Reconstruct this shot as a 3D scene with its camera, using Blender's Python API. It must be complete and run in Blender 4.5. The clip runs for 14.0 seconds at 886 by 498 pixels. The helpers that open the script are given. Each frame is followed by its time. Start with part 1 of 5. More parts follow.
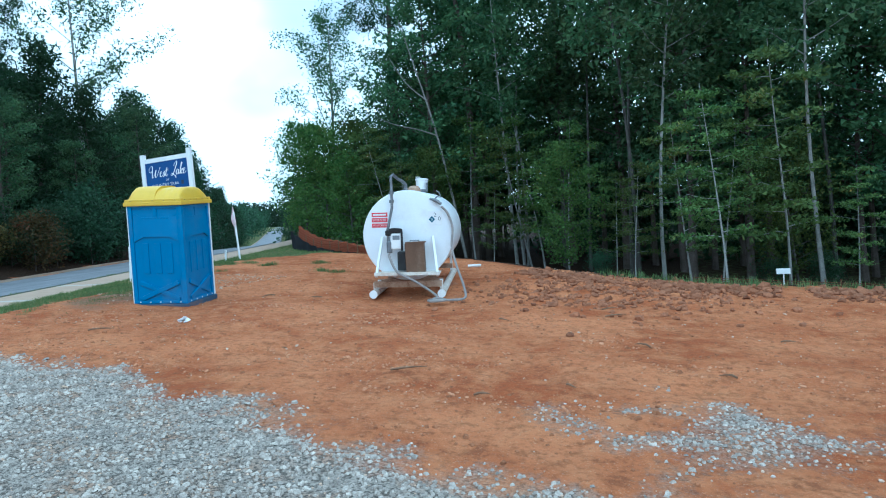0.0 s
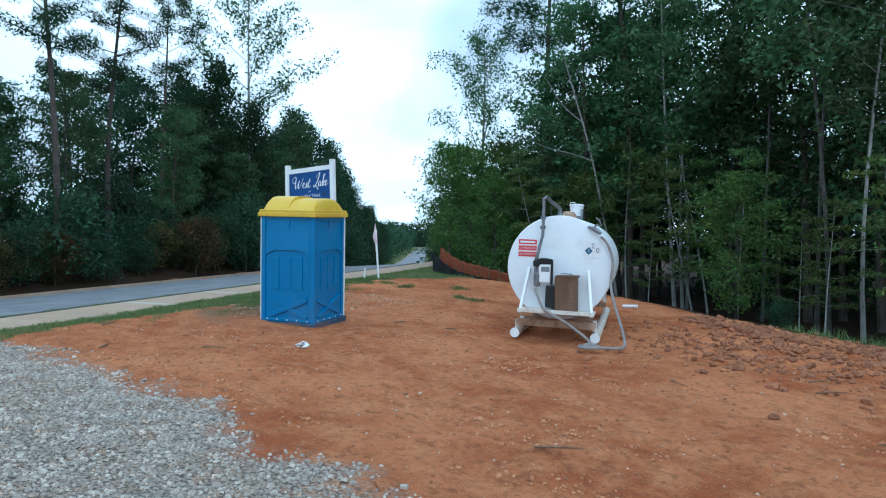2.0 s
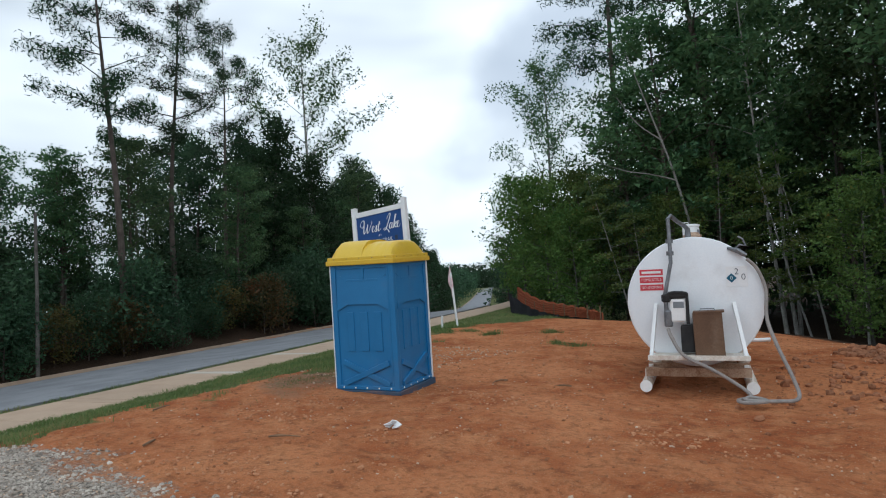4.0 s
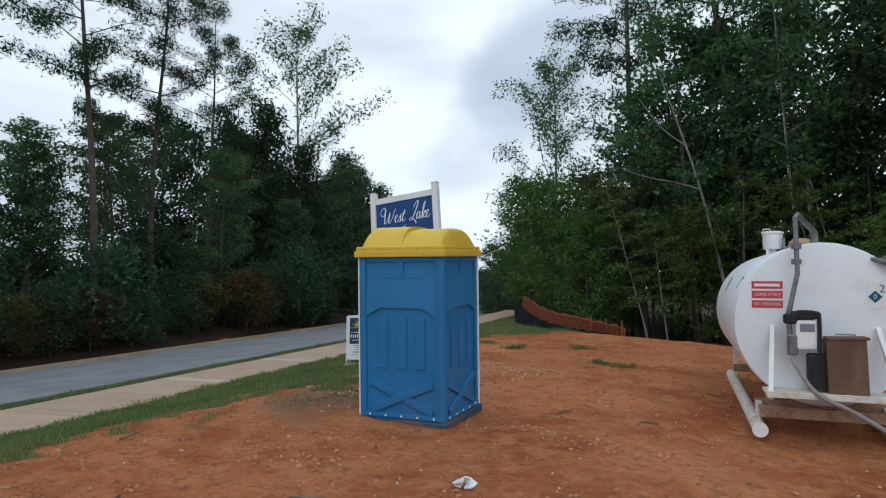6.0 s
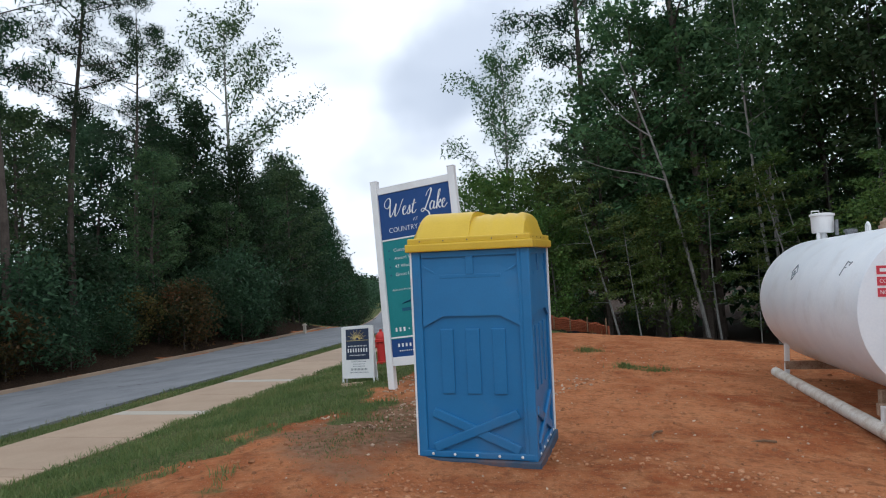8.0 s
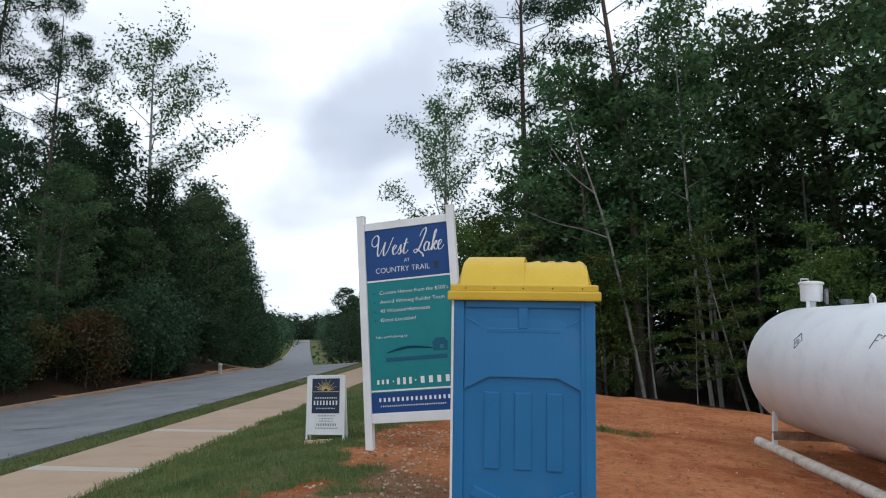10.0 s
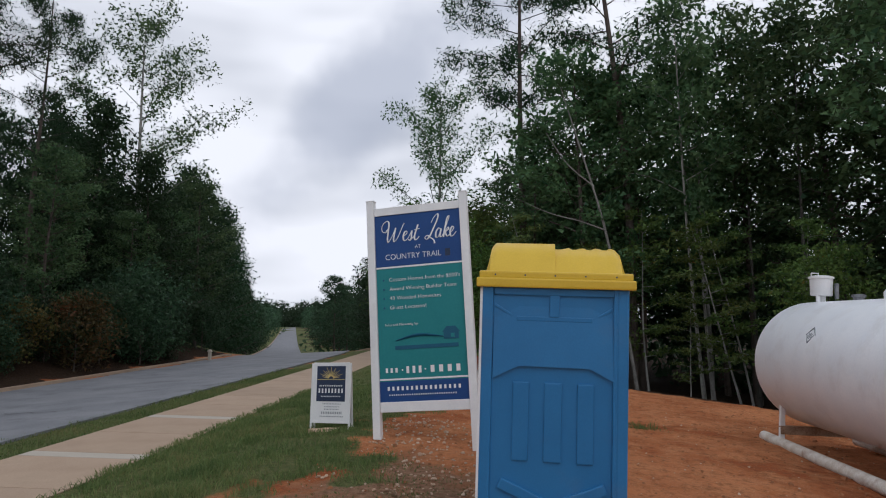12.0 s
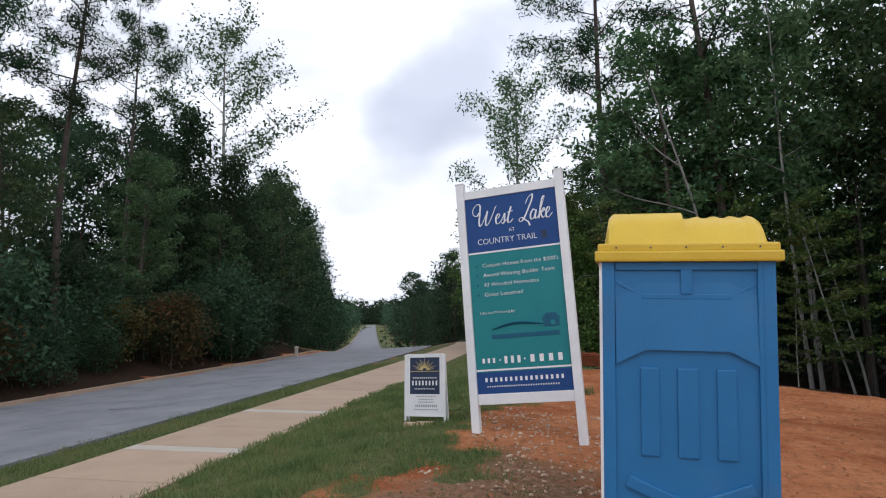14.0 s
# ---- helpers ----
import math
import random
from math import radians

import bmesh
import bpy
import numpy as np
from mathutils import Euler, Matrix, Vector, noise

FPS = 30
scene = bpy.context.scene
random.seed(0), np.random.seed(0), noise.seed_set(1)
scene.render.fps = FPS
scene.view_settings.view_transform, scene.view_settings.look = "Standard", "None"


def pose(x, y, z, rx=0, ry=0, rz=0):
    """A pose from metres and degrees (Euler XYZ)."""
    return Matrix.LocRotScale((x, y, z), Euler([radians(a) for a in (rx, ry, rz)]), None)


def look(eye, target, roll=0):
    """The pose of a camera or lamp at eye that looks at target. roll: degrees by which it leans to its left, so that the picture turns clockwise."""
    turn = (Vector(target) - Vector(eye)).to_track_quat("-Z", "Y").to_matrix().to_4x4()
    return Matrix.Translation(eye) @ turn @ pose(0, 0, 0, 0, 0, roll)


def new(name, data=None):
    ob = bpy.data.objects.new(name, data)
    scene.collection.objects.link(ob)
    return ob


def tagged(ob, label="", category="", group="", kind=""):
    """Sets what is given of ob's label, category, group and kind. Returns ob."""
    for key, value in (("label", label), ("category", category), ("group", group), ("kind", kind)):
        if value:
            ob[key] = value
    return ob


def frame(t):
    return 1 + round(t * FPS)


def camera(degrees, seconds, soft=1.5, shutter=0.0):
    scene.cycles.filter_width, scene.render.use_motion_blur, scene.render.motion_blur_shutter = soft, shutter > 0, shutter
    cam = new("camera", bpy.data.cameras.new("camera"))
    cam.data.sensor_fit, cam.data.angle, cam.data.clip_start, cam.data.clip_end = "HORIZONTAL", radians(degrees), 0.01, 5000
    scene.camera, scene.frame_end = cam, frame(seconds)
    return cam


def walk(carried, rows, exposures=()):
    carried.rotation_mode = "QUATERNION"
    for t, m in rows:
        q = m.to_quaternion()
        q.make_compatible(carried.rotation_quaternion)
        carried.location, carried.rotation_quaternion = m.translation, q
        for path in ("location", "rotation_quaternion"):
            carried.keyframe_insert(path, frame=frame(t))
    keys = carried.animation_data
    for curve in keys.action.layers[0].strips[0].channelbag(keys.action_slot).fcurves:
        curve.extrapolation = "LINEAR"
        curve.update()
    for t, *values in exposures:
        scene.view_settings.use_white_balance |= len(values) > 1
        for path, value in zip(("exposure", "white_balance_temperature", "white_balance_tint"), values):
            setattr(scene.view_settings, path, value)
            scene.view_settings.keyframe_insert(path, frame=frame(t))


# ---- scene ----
cam = camera(68.0, 14.0, soft=1.1)
PATH = [
    (0, (4.39, 1.751, 0.818), (3.65, 3.609, 0.785), -4.5),
    (0.5, (4.122, 2.21, 0.835), (3.3, 4.033, 0.812), -3.3),
    (1, (3.748, 2.552, 0.908), (2.767, 4.291, 1.012), -1.5),
    (1.5, (3.69, 2.894, 0.852), (2.59, 4.563, 0.916), -2.1),
    (2, (3.526, 3.23, 0.895), (2.411, 4.889, 0.96), -0.3),
    (2.5, (3.229, 3.588, 0.917), (2.036, 5.192, 0.983), -0.5),
    (3, (2.99, 3.924, 0.977), (1.699, 5.445, 1.117), -1.8),
    (3.5, (2.378, 4.197, 1.003), (1.091, 5.721, 1.151), -5.9),
    (4, (1.893, 4.544, 1.027), (0.637, 6.088, 1.225), -4.4),
    (6.5, (-0.904, 5.817, 1.145), (-2.11, 7.398, 1.356), -1.7),
    (7, (-1.518, 5.956, 1.162), (-2.69, 7.569, 1.325), -3.4),
    (7.5, (-2.075, 6.021, 1.236), (-3.172, 7.688, 1.368), -1.8),
    (8, (-2.517, 6.192, 1.269), (-3.532, 7.903, 1.479), -4.3),
    (8.5, (-3.01, 6.327, 1.289), (-3.946, 8.079, 1.521), -5.1),
    (9, (-3.391, 6.385, 1.383), (-4.239, 8.17, 1.692), -3.2),
    (11.5, (-4.288, 6.418, 1.447), (-5.026, 8.246, 1.784), -1.1),
    (12, (-4.304, 6.453, 1.427), (-5.037, 8.289, 1.728), -0.8),
    (12.5, (-4.319, 6.547, 1.393), (-5.021, 8.409, 1.593), -1.2),
    (13, (-4.326, 6.594, 1.358), (-4.991, 8.471, 1.537), -0.6),
    (13.5, (-4.457, 6.749, 1.38), (-5.244, 8.572, 1.621), -0.6),
    (14, (-4.724, 6.775, 1.357), (-5.664, 8.517, 1.649), -1.7),
]
LIGHT = [(0.0, -0.78, 4480, -10), (1.5, -0.97, 4650, -7), (2.5, -1.15, 4950, -3), (3.2, -1.29, 5400, 1), (4.0, -1.42, 5750, 4), (6.5, -1.54, 5750, 6), (7.5, -1.41, 5800, 8), (9.0, -1.28, 5850, 8), (12.0, -1.70, 6050, 13), (12.7, -1.57, 6100, 14), (14.0, -1.27, 6000, 14)]
walk(cam, [(t, look(eye, target, roll)) for t, eye, target, roll in PATH], LIGHT)

# ---- light ----
world = bpy.data.worlds.new("overcast_sky")
scene.world = world
world.use_nodes = True
wn, wl = world.node_tree.nodes, world.node_tree.links
wn.clear()
SUN_ELEV, SUN_ROT = radians(42), radians(35)


def wnode(kind, **kw):
    nd = wn.new(kind)
    for k, v in kw.items():
        nd.inputs[k].default_value = v
    return nd


sky = wn.new("ShaderNodeTexSky")
sky.sky_type, sky.sun_disc, sky.sun_elevation, sky.sun_rotation = "NISHITA", False, SUN_ELEV, SUN_ROT
sky_bg = wnode("ShaderNodeBackground", Strength=0.12)
cloud_bg = wnode("ShaderNodeBackground", Strength=1.0)
mix_bg = wn.new("ShaderNodeMixShader")
w_out = wn.new("ShaderNodeOutputWorld")
w_co = wn.new("ShaderNodeTexCoord")
w_map = wn.new("ShaderNodeMapping")
w_map.inputs["Scale"].default_value = (1.0, 1.0, 3.4)
w_map.inputs["Rotation"].default_value = (0.0, 0.0, radians(17))
w_map.inputs["Location"].default_value = (0.35, 0.2, 0.0)
w_n1 = wnode("ShaderNodeTexNoise", Scale=1.9, Detail=3.0, Roughness=0.5, Distortion=0.1)
w_n2 = wnode("ShaderNodeTexNoise", Scale=1.5, Detail=4.0, Roughness=0.5)
w_r1 = wn.new("ShaderNodeValToRGB")
w_r1.color_ramp.elements[0].position, w_r1.color_ramp.elements[0].color = 0.33, (1.85, 1.92, 2.02, 1)
w_r1.color_ramp.elements[1].position, w_r1.color_ramp.elements[1].color = 0.55, (3.0, 3.02, 3.06, 1)
w_r2 = wn.new("ShaderNodeValToRGB")
w_r2.color_ramp.elements[0].position, w_r2.color_ramp.elements[0].color = 0.30, (0.7, 0.7, 0.7, 1)
w_r2.color_ramp.elements[1].position, w_r2.color_ramp.elements[1].color = 0.45, (1, 1, 1, 1)
wl.new(w_co.outputs["Generated"], w_map.inputs["Vector"])
wl.new(w_map.outputs["Vector"], w_n1.inputs["Vector"])
wl.new(w_co.outputs["Generated"], w_n2.inputs["Vector"])
wl.new(w_n1.outputs["Fac"], w_r1.inputs["Fac"])
wl.new(w_n2.outputs["Fac"], w_r2.inputs["Fac"])
# a grey bank of cloud that rises from over the road towards the woods
BANK, ALONG = Vector((-0.23, 0.83, 0.51)).normalized(), Vector((0.85, -0.03, 0.52)).normalized()
ACROSS = BANK.cross(ALONG).normalized()
w_warp = wnode("ShaderNodeTexNoise", Scale=4.5, Detail=4.0, Roughness=0.55)
wl.new(w_co.outputs["Generated"], w_warp.inputs["Vector"])


def bank_term(axis_v, size):
    """How far a direction lies along one axis of the bank, squared, in units of its half size."""
    d = wn.new("ShaderNodeVectorMath")
    d.operation = "DOT_PRODUCT"
    d.inputs[1].default_value = axis_v
    wl.new(w_co.outputs["Generated"], d.inputs[0])
    off = wn.new("ShaderNodeMath")
    off.operation = "SUBTRACT"
    off.inputs[1].default_value = BANK.dot(axis_v)
    wl.new(d.outputs["Value"], off.inputs[0])
    k = wn.new("ShaderNodeMath")
    k.operation = "DIVIDE"
    k.inputs[1].default_value = size
    wl.new(off.outputs[0], k.inputs[0])
    sq = wn.new("ShaderNodeMath")
    sq.operation = "MULTIPLY"
    wl.new(k.outputs[0], sq.inputs[0])
    wl.new(k.outputs[0], sq.inputs[1])
    return sq.outputs[0]


w_sum = wn.new("ShaderNodeMath")
wl.new(bank_term(ALONG, 0.46), w_sum.inputs[0])
wl.new(bank_term(ACROSS, 0.085), w_sum.inputs[1])
w_rag = wn.new("ShaderNodeMath")
w_rag.operation = "MULTIPLY_ADD"
w_rag.inputs[1].default_value = 2.6
wl.new(w_warp.outputs["Fac"], w_rag.inputs[0])
wl.new(w_sum.outputs[0], w_rag.inputs[2])
w_in = wn.new("ShaderNodeMapRange")
w_in.interpolation_type = "SMOOTHSTEP"
w_in.inputs["From Min"].default_value, w_in.inputs["From Max"].default_value = 2.6, 1.2
w_in.inputs["To Max"].default_value = 0.7
wl.new(w_rag.outputs[0], w_in.inputs["Value"])
w_mix = wn.new("ShaderNodeMix")
w_mix.data_type = "RGBA"
w_mix.inputs[7].default_value = (1.30, 1.42, 1.66, 1)
wl.new(w_in.outputs["Result"], w_mix.inputs[0])
wl.new(w_r1.outputs["Color"], w_mix.inputs[6])
wl.new(w_mix.outputs[2], cloud_bg.inputs["Color"])
wl.new(sky.outputs["Color"], sky_bg.inputs["Color"])
wl.new(w_r2.outputs["Color"], mix_bg.inputs["Fac"])
wl.new(sky_bg.outputs[0], mix_bg.inputs[1])
wl.new(cloud_bg.outputs[0], mix_bg.inputs[2])
wl.new(mix_bg.outputs[0], w_out.inputs["Surface"])

sun = new("sun", bpy.data.lights.new("sun", "SUN"))
sun.data.energy, sun.data.angle, sun.data.color = 1.1, radians(22), (1.0, 0.96, 0.9)
# the sun stands behind the first camera's right shoulder
sun.matrix_world = look((6, -8, 9), (0, 0, 0))

# ---- materials ----
def material(name, c1, c2, rough=0.8, scale=4.0, fine=60.0, bump=0.2, metal=0.0, per_object=0.0, spec=0.3, detail=6.0, dirt=None, dirt_amount=0.0, dirt_scale=1.2):
    """Two base colours mixed by noise at two scales, fine relief, and stains of a third colour."""
    m = bpy.data.materials.new(name)
    m.use_nodes = True
    nt, ln = m.node_tree.nodes, m.node_tree.links
    b = nt["Principled BSDF"]
    b.inputs["Roughness"].default_value = rough
    b.inputs["Metallic"].default_value = metal
    b.inputs["Specular IOR Level"].default_value = spec
    co = nt.new("ShaderNodeTexCoord")
    n1, n2 = nt.new("ShaderNodeTexNoise"), nt.new("ShaderNodeTexNoise")
    n1.inputs["Scale"].default_value, n1.inputs["Detail"].default_value = scale, detail
    n2.inputs["Scale"].default_value, n2.inputs["Detail"].default_value = fine, 4
    ln.new(co.outputs["Object"], n1.inputs["Vector"])
    ln.new(co.outputs["Object"], n2.inputs["Vector"])
    add = nt.new("ShaderNodeMath")
    add.operation = "MULTIPLY_ADD"
    add.inputs[1].default_value = 0.45
    ln.new(n2.outputs["Fac"], add.inputs[0])
    mul = nt.new("ShaderNodeMath")
    mul.operation = "MULTIPLY"
    mul.inputs[1].default_value = 0.6
    ln.new(n1.outputs["Fac"], mul.inputs[0])
    ln.new(mul.outputs[0], add.inputs[2])
    mp = nt.new("ShaderNodeMapRange")
    mp.inputs["From Min"].default_value, mp.inputs["From Max"].default_value = 0.36, 0.68
    ln.new(add.outputs[0], mp.inputs["Value"])
    mx = nt.new("ShaderNodeMix")
    mx.data_type = "RGBA"
    mx.inputs[6].default_value, mx.inputs[7].default_value = (*c1, 1), (*c2, 1)
    ln.new(mp.outputs["Result"], mx.inputs[0])
    col = mx.outputs[2]
    if dirt:
        n3 = nt.new("ShaderNodeTexNoise")
        n3.inputs["Scale"].default_value, n3.inputs["Detail"].default_value, n3.inputs["Roughness"].default_value = dirt_scale, 8, 0.65
        ln.new(co.outputs["Object"], n3.inputs["Vector"])
        r3 = nt.new("ShaderNodeMapRange")
        r3.inputs["From Min"].default_value, r3.inputs["From Max"].default_value = 0.52, 0.75
        r3.inputs["To Max"].default_value = dirt_amount
        ln.new(n3.outputs["Fac"], r3.inputs["Value"])
        mz = nt.new("ShaderNodeMix")
        mz.data_type = "RGBA"
        mz.inputs[7].default_value = (*dirt, 1)
        ln.new(col, mz.inputs[6])
        ln.new(r3.outputs["Result"], mz.inputs[0])
        col = mz.outputs[2]
    if per_object:
        oi = nt.new("ShaderNodeObjectInfo")
        gi = nt.new("ShaderNodeNewGeometry")
        s = nt.new("ShaderNodeMath")
        s.operation = "ADD"
        ln.new(oi.outputs["Random"], s.inputs[0])
        ln.new(gi.outputs["Random Per Island"], s.inputs[1])
        mr = nt.new("ShaderNodeMapRange")
        mr.inputs["From Max"].default_value = 2.0
        mr.inputs["To Min"].default_value, mr.inputs["To Max"].default_value = 1 - per_object, 1 + per_object
        ln.new(s.outputs[0], mr.inputs["Value"])
        hs = nt.new("ShaderNodeHueSaturation")
        ln.new(mr.outputs["Result"], hs.inputs["Value"])
        ln.new(col, hs.inputs["Color"])
        col = hs.outputs["Color"]
    ln.new(col, b.inputs["Base Color"])
    if bump:
        bp = nt.new("ShaderNodeBump")
        bp.inputs["Strength"].default_value, bp.inputs["Distance"].default_value = bump, 0.02
        ln.new(add.outputs[0], bp.inputs["Height"])
        ln.new(bp.outputs["Normal"], b.inputs["Normal"])
    return m


def leaf_material(name, c1, c2, c3=None, share=0.0):
    """Leaves: a little gloss, light passing through; colour differs from leaf to leaf and from tree to tree."""
    m = bpy.data.materials.new(name)
    m.use_nodes = True
    nt, ln = m.node_tree.nodes, m.node_tree.links
    b = nt["Principled BSDF"]
    b.inputs["Roughness"].default_value, b.inputs["Specular IOR Level"].default_value = 0.55, 0.2
    gi, oi = nt.new("ShaderNodeNewGeometry"), nt.new("ShaderNodeObjectInfo")
    ramp = nt.new("ShaderNodeValToRGB")
    ramp.color_ramp.elements[0].color, ramp.color_ramp.elements[1].color = (*c1, 1), (*c2, 1)
    if c3:
        e = ramp.color_ramp.elements.new(0.9 - share * 0.8)
        e.color = (*c2, 1)
        ramp.color_ramp.elements[2].color = (*c3, 1)
    clump, spot, both = nt.new("ShaderNodeTexNoise"), nt.new("ShaderNodeMapRange"), nt.new("ShaderNodeMix")
    clump.inputs["Scale"].default_value, clump.inputs["Detail"].default_value = 0.9, 3
    spot.inputs["From Min"].default_value, spot.inputs["From Max"].default_value = 0.32, 0.68
    both.inputs[0].default_value = 0.5
    ln.new(nt.new("ShaderNodeTexCoord").outputs["Object"], clump.inputs["Vector"])
    ln.new(clump.outputs["Fac"], spot.inputs["Value"])
    ln.new(spot.outputs["Result"], both.inputs[2])
    ln.new(gi.outputs["Random Per Island"], both.inputs[3])
    ln.new(both.outputs[0], ramp.inputs["Fac"])
    hs = nt.new("ShaderNodeHueSaturation")
    mr = nt.new("ShaderNodeMapRange")
    mr.inputs["To Min"].default_value, mr.inputs["To Max"].default_value = 0.7, 1.3
    ln.new(oi.outputs["Random"], mr.inputs["Value"])
    ln.new(mr.outputs["Result"], hs.inputs["Value"])
    mh = nt.new("ShaderNodeMapRange")
    mh.inputs["To Min"].default_value, mh.inputs["To Max"].default_value = 0.475, 0.52
    ln.new(oi.outputs["Random"], mh.inputs["Value"])
    ln.new(mh.outputs["Result"], hs.inputs["Hue"])
    ln.new(ramp.outputs["Color"], hs.inputs["Color"])
    ln.new(hs.outputs["Color"], b.inputs["Base Color"])
    tr = nt.new("ShaderNodeBsdfTranslucent")
    ln.new(hs.outputs["Color"], tr.inputs["Color"])
    ms = nt.new("ShaderNodeMixShader")
    ms.inputs[0].default_value = 0.4
    ln.new(b.outputs[0], ms.inputs[1])
    ln.new(tr.outputs[0], ms.inputs[2])
    ln.new(ms.outputs[0], nt["Material Output"].inputs["Surface"])
    return m


M_BLUE = material("blue_plastic", (0.014, 0.14, 0.335), (0.022, 0.17, 0.39), 0.42, 3, 90, 0.05, spec=0.45, dirt=(0.16, 0.15, 0.15), dirt_amount=0.25)
M_BASE = material("skid_plastic", (0.03, 0.07, 0.13), (0.06, 0.09, 0.13), 0.6, 5, 60, 0.2, dirt=(0.25, 0.11, 0.05), dirt_amount=0.8)
M_YELLOW = material("yellow_plastic", (0.58, 0.38, 0.022), (0.67, 0.455, 0.035), 0.4, 3, 80, 0.04, spec=0.45, dirt=(0.35, 0.25, 0.06), dirt_amount=0.35)
M_WHITE = material("white_paint", (0.70, 0.71, 0.72), (0.80, 0.80, 0.79), 0.45, 4, 70, 0.06, dirt=(0.42, 0.36, 0.30), dirt_amount=0.3)
M_TANK = material("tank_paint", (0.72, 0.75, 0.79), (0.80, 0.82, 0.84), 0.40, 2.2, 40, 0.05, dirt=(0.48, 0.44, 0.41), dirt_amount=0.35, dirt_scale=2.0)
M_RAIL = material("chipped_white_paint", (0.50, 0.42, 0.33), (0.74, 0.71, 0.66), 0.6, 7, 50, 0.25, dirt=(0.24, 0.10, 0.05), dirt_amount=0.75, dirt_scale=4)
M_RUST = material("rusty_steel", (0.20, 0.10, 0.05), (0.45, 0.33, 0.24), 0.8, 7, 60, 0.3)
M_BROWN = material("brown_box_paint", (0.09, 0.05, 0.03), (0.15, 0.085, 0.05), 0.6, 4, 60, 0.15, dirt=(0.30, 0.24, 0.18), dirt_amount=0.6)
M_STEEL = material("galvanised_pipe", (0.12, 0.125, 0.135), (0.25, 0.26, 0.275), 0.45, 12, 80, 0.1, metal=0.6)
M_BLACK = material("black_rubber", (0.012, 0.012, 0.014), (0.03, 0.03, 0.03), 0.6, 10, 80, 0.1)
M_HOSE = material("grey_hose", (0.20, 0.18, 0.17), (0.30, 0.27, 0.25), 0.6, 10, 80, 0.15)
M_RED = material("red_paint", (0.42, 0.02, 0.02), (0.5, 0.04, 0.03), 0.45, 8, 60, 0.1, dirt=(0.2, 0.02, 0.02), dirt_amount=0.5)
M_LABELRED = material("label_red", (0.50, 0.04, 0.06), (0.56, 0.06, 0.08), 0.5, 8, 60, 0)
M_NAVY = material("sign_navy", (0.010, 0.052, 0.19), (0.014, 0.062, 0.22), 0.5, 3, 40, 0.02)
M_TEAL = material("sign_teal", (0.012, 0.185, 0.20), (0.018, 0.21, 0.22), 0.5, 3, 40, 0.02)
M_SIGNBLUE = material("sign_dark_teal", (0.008, 0.085, 0.15), (0.01, 0.10, 0.17), 0.5, 3, 40, 0.02)
M_DARKNAVY = material("board_navy", (0.02, 0.035, 0.07), (0.03, 0.045, 0.09), 0.5, 3, 40, 0.02)
M_GOLD = material("board_gold", (0.55, 0.42, 0.16), (0.62, 0.50, 0.22), 0.5, 8, 60, 0.02)
M_PALE = material("sign_lettering", (0.72, 0.74, 0.76), (0.80, 0.80, 0.80), 0.5, 6, 60, 0)
M_GREYINK = material("grey_ink", (0.16, 0.18, 0.20), (0.22, 0.24, 0.26), 0.6, 6, 60, 0)
M_ORANGE = material("orange_mesh", (0.22, 0.055, 0.022), (0.30, 0.085, 0.035), 0.6, 6, 60, 0.1)
M_FABRIC = material("black_silt_fabric", (0.012, 0.014, 0.02), (0.03, 0.03, 0.04), 0.7, 5, 80, 0.2)
M_ASPHALT = material("worn_asphalt", (0.16, 0.165, 0.18), (0.25, 0.255, 0.27), 0.85, 0.8, 45, 0.25, dirt=(0.10, 0.10, 0.11), dirt_amount=0.6)
M_CONCRETE = material("concrete", (0.33, 0.235, 0.165), (0.45, 0.335, 0.24), 0.85, 1.3, 50, 0.2, per_object=0.1, dirt=(0.26, 0.19, 0.13), dirt_amount=0.5)
M_CONCRETE_NEW = material("pale_concrete", (0.40, 0.355, 0.295), (0.48, 0.43, 0.365), 0.85, 1.3, 50, 0.15)
M_STONE = material("grey_gravel", (0.27, 0.23, 0.195), (0.66, 0.585, 0.50), 0.85, 6, 90, 0.1, per_object=0.45)
M_CLOD = material("red_clod", (0.25, 0.10, 0.045), (0.42, 0.19, 0.09), 0.95, 6, 60, 0.3, per_object=0.35)
M_CLOD_DAMP = material("damp_clod", (0.15, 0.062, 0.032), (0.33, 0.145, 0.072), 0.95, 6, 60, 0.3, per_object=0.35)
M_CLOD_DRY = material("dry_clod", (0.34, 0.14, 0.062), (0.54, 0.28, 0.15), 0.95, 6, 60, 0.3)
M_NET_OLD = material("faded_orange_mesh", (0.10, 0.028, 0.014), (0.15, 0.045, 0.022), 0.7, 6, 60, 0.1)
M_PEBBLE = material("pale_pebble", (0.42, 0.26, 0.16), (0.64, 0.50, 0.38), 0.9, 6, 60, 0.2, per_object=0.25)
M_STICK = material("dead_stick", (0.12, 0.07, 0.04), (0.24, 0.15, 0.09), 0.9, 9, 60, 0.3)
M_BARK_GREY = material("grey_bark", (0.045, 0.041, 0.037), (0.12, 0.112, 0.10), 0.95, 3, 30, 0.4, per_object=0.4)
M_BARK_PALE = material("pale_bark", (0.16, 0.155, 0.145), (0.35, 0.34, 0.315), 0.9, 3, 30, 0.4, per_object=0.3)
M_BARK_FORK = material("weathered_bark", (0.11, 0.105, 0.095), (0.27, 0.26, 0.24), 0.9, 3, 30, 0.4)
M_BARK_DARK = material("dark_bark", (0.055, 0.043, 0.036), (0.13, 0.105, 0.09), 0.95, 3, 30, 0.5, per_object=0.25)
M_LEAF = leaf_material("broad_leaf", (0.024, 0.074, 0.036), (0.145, 0.225, 0.092))
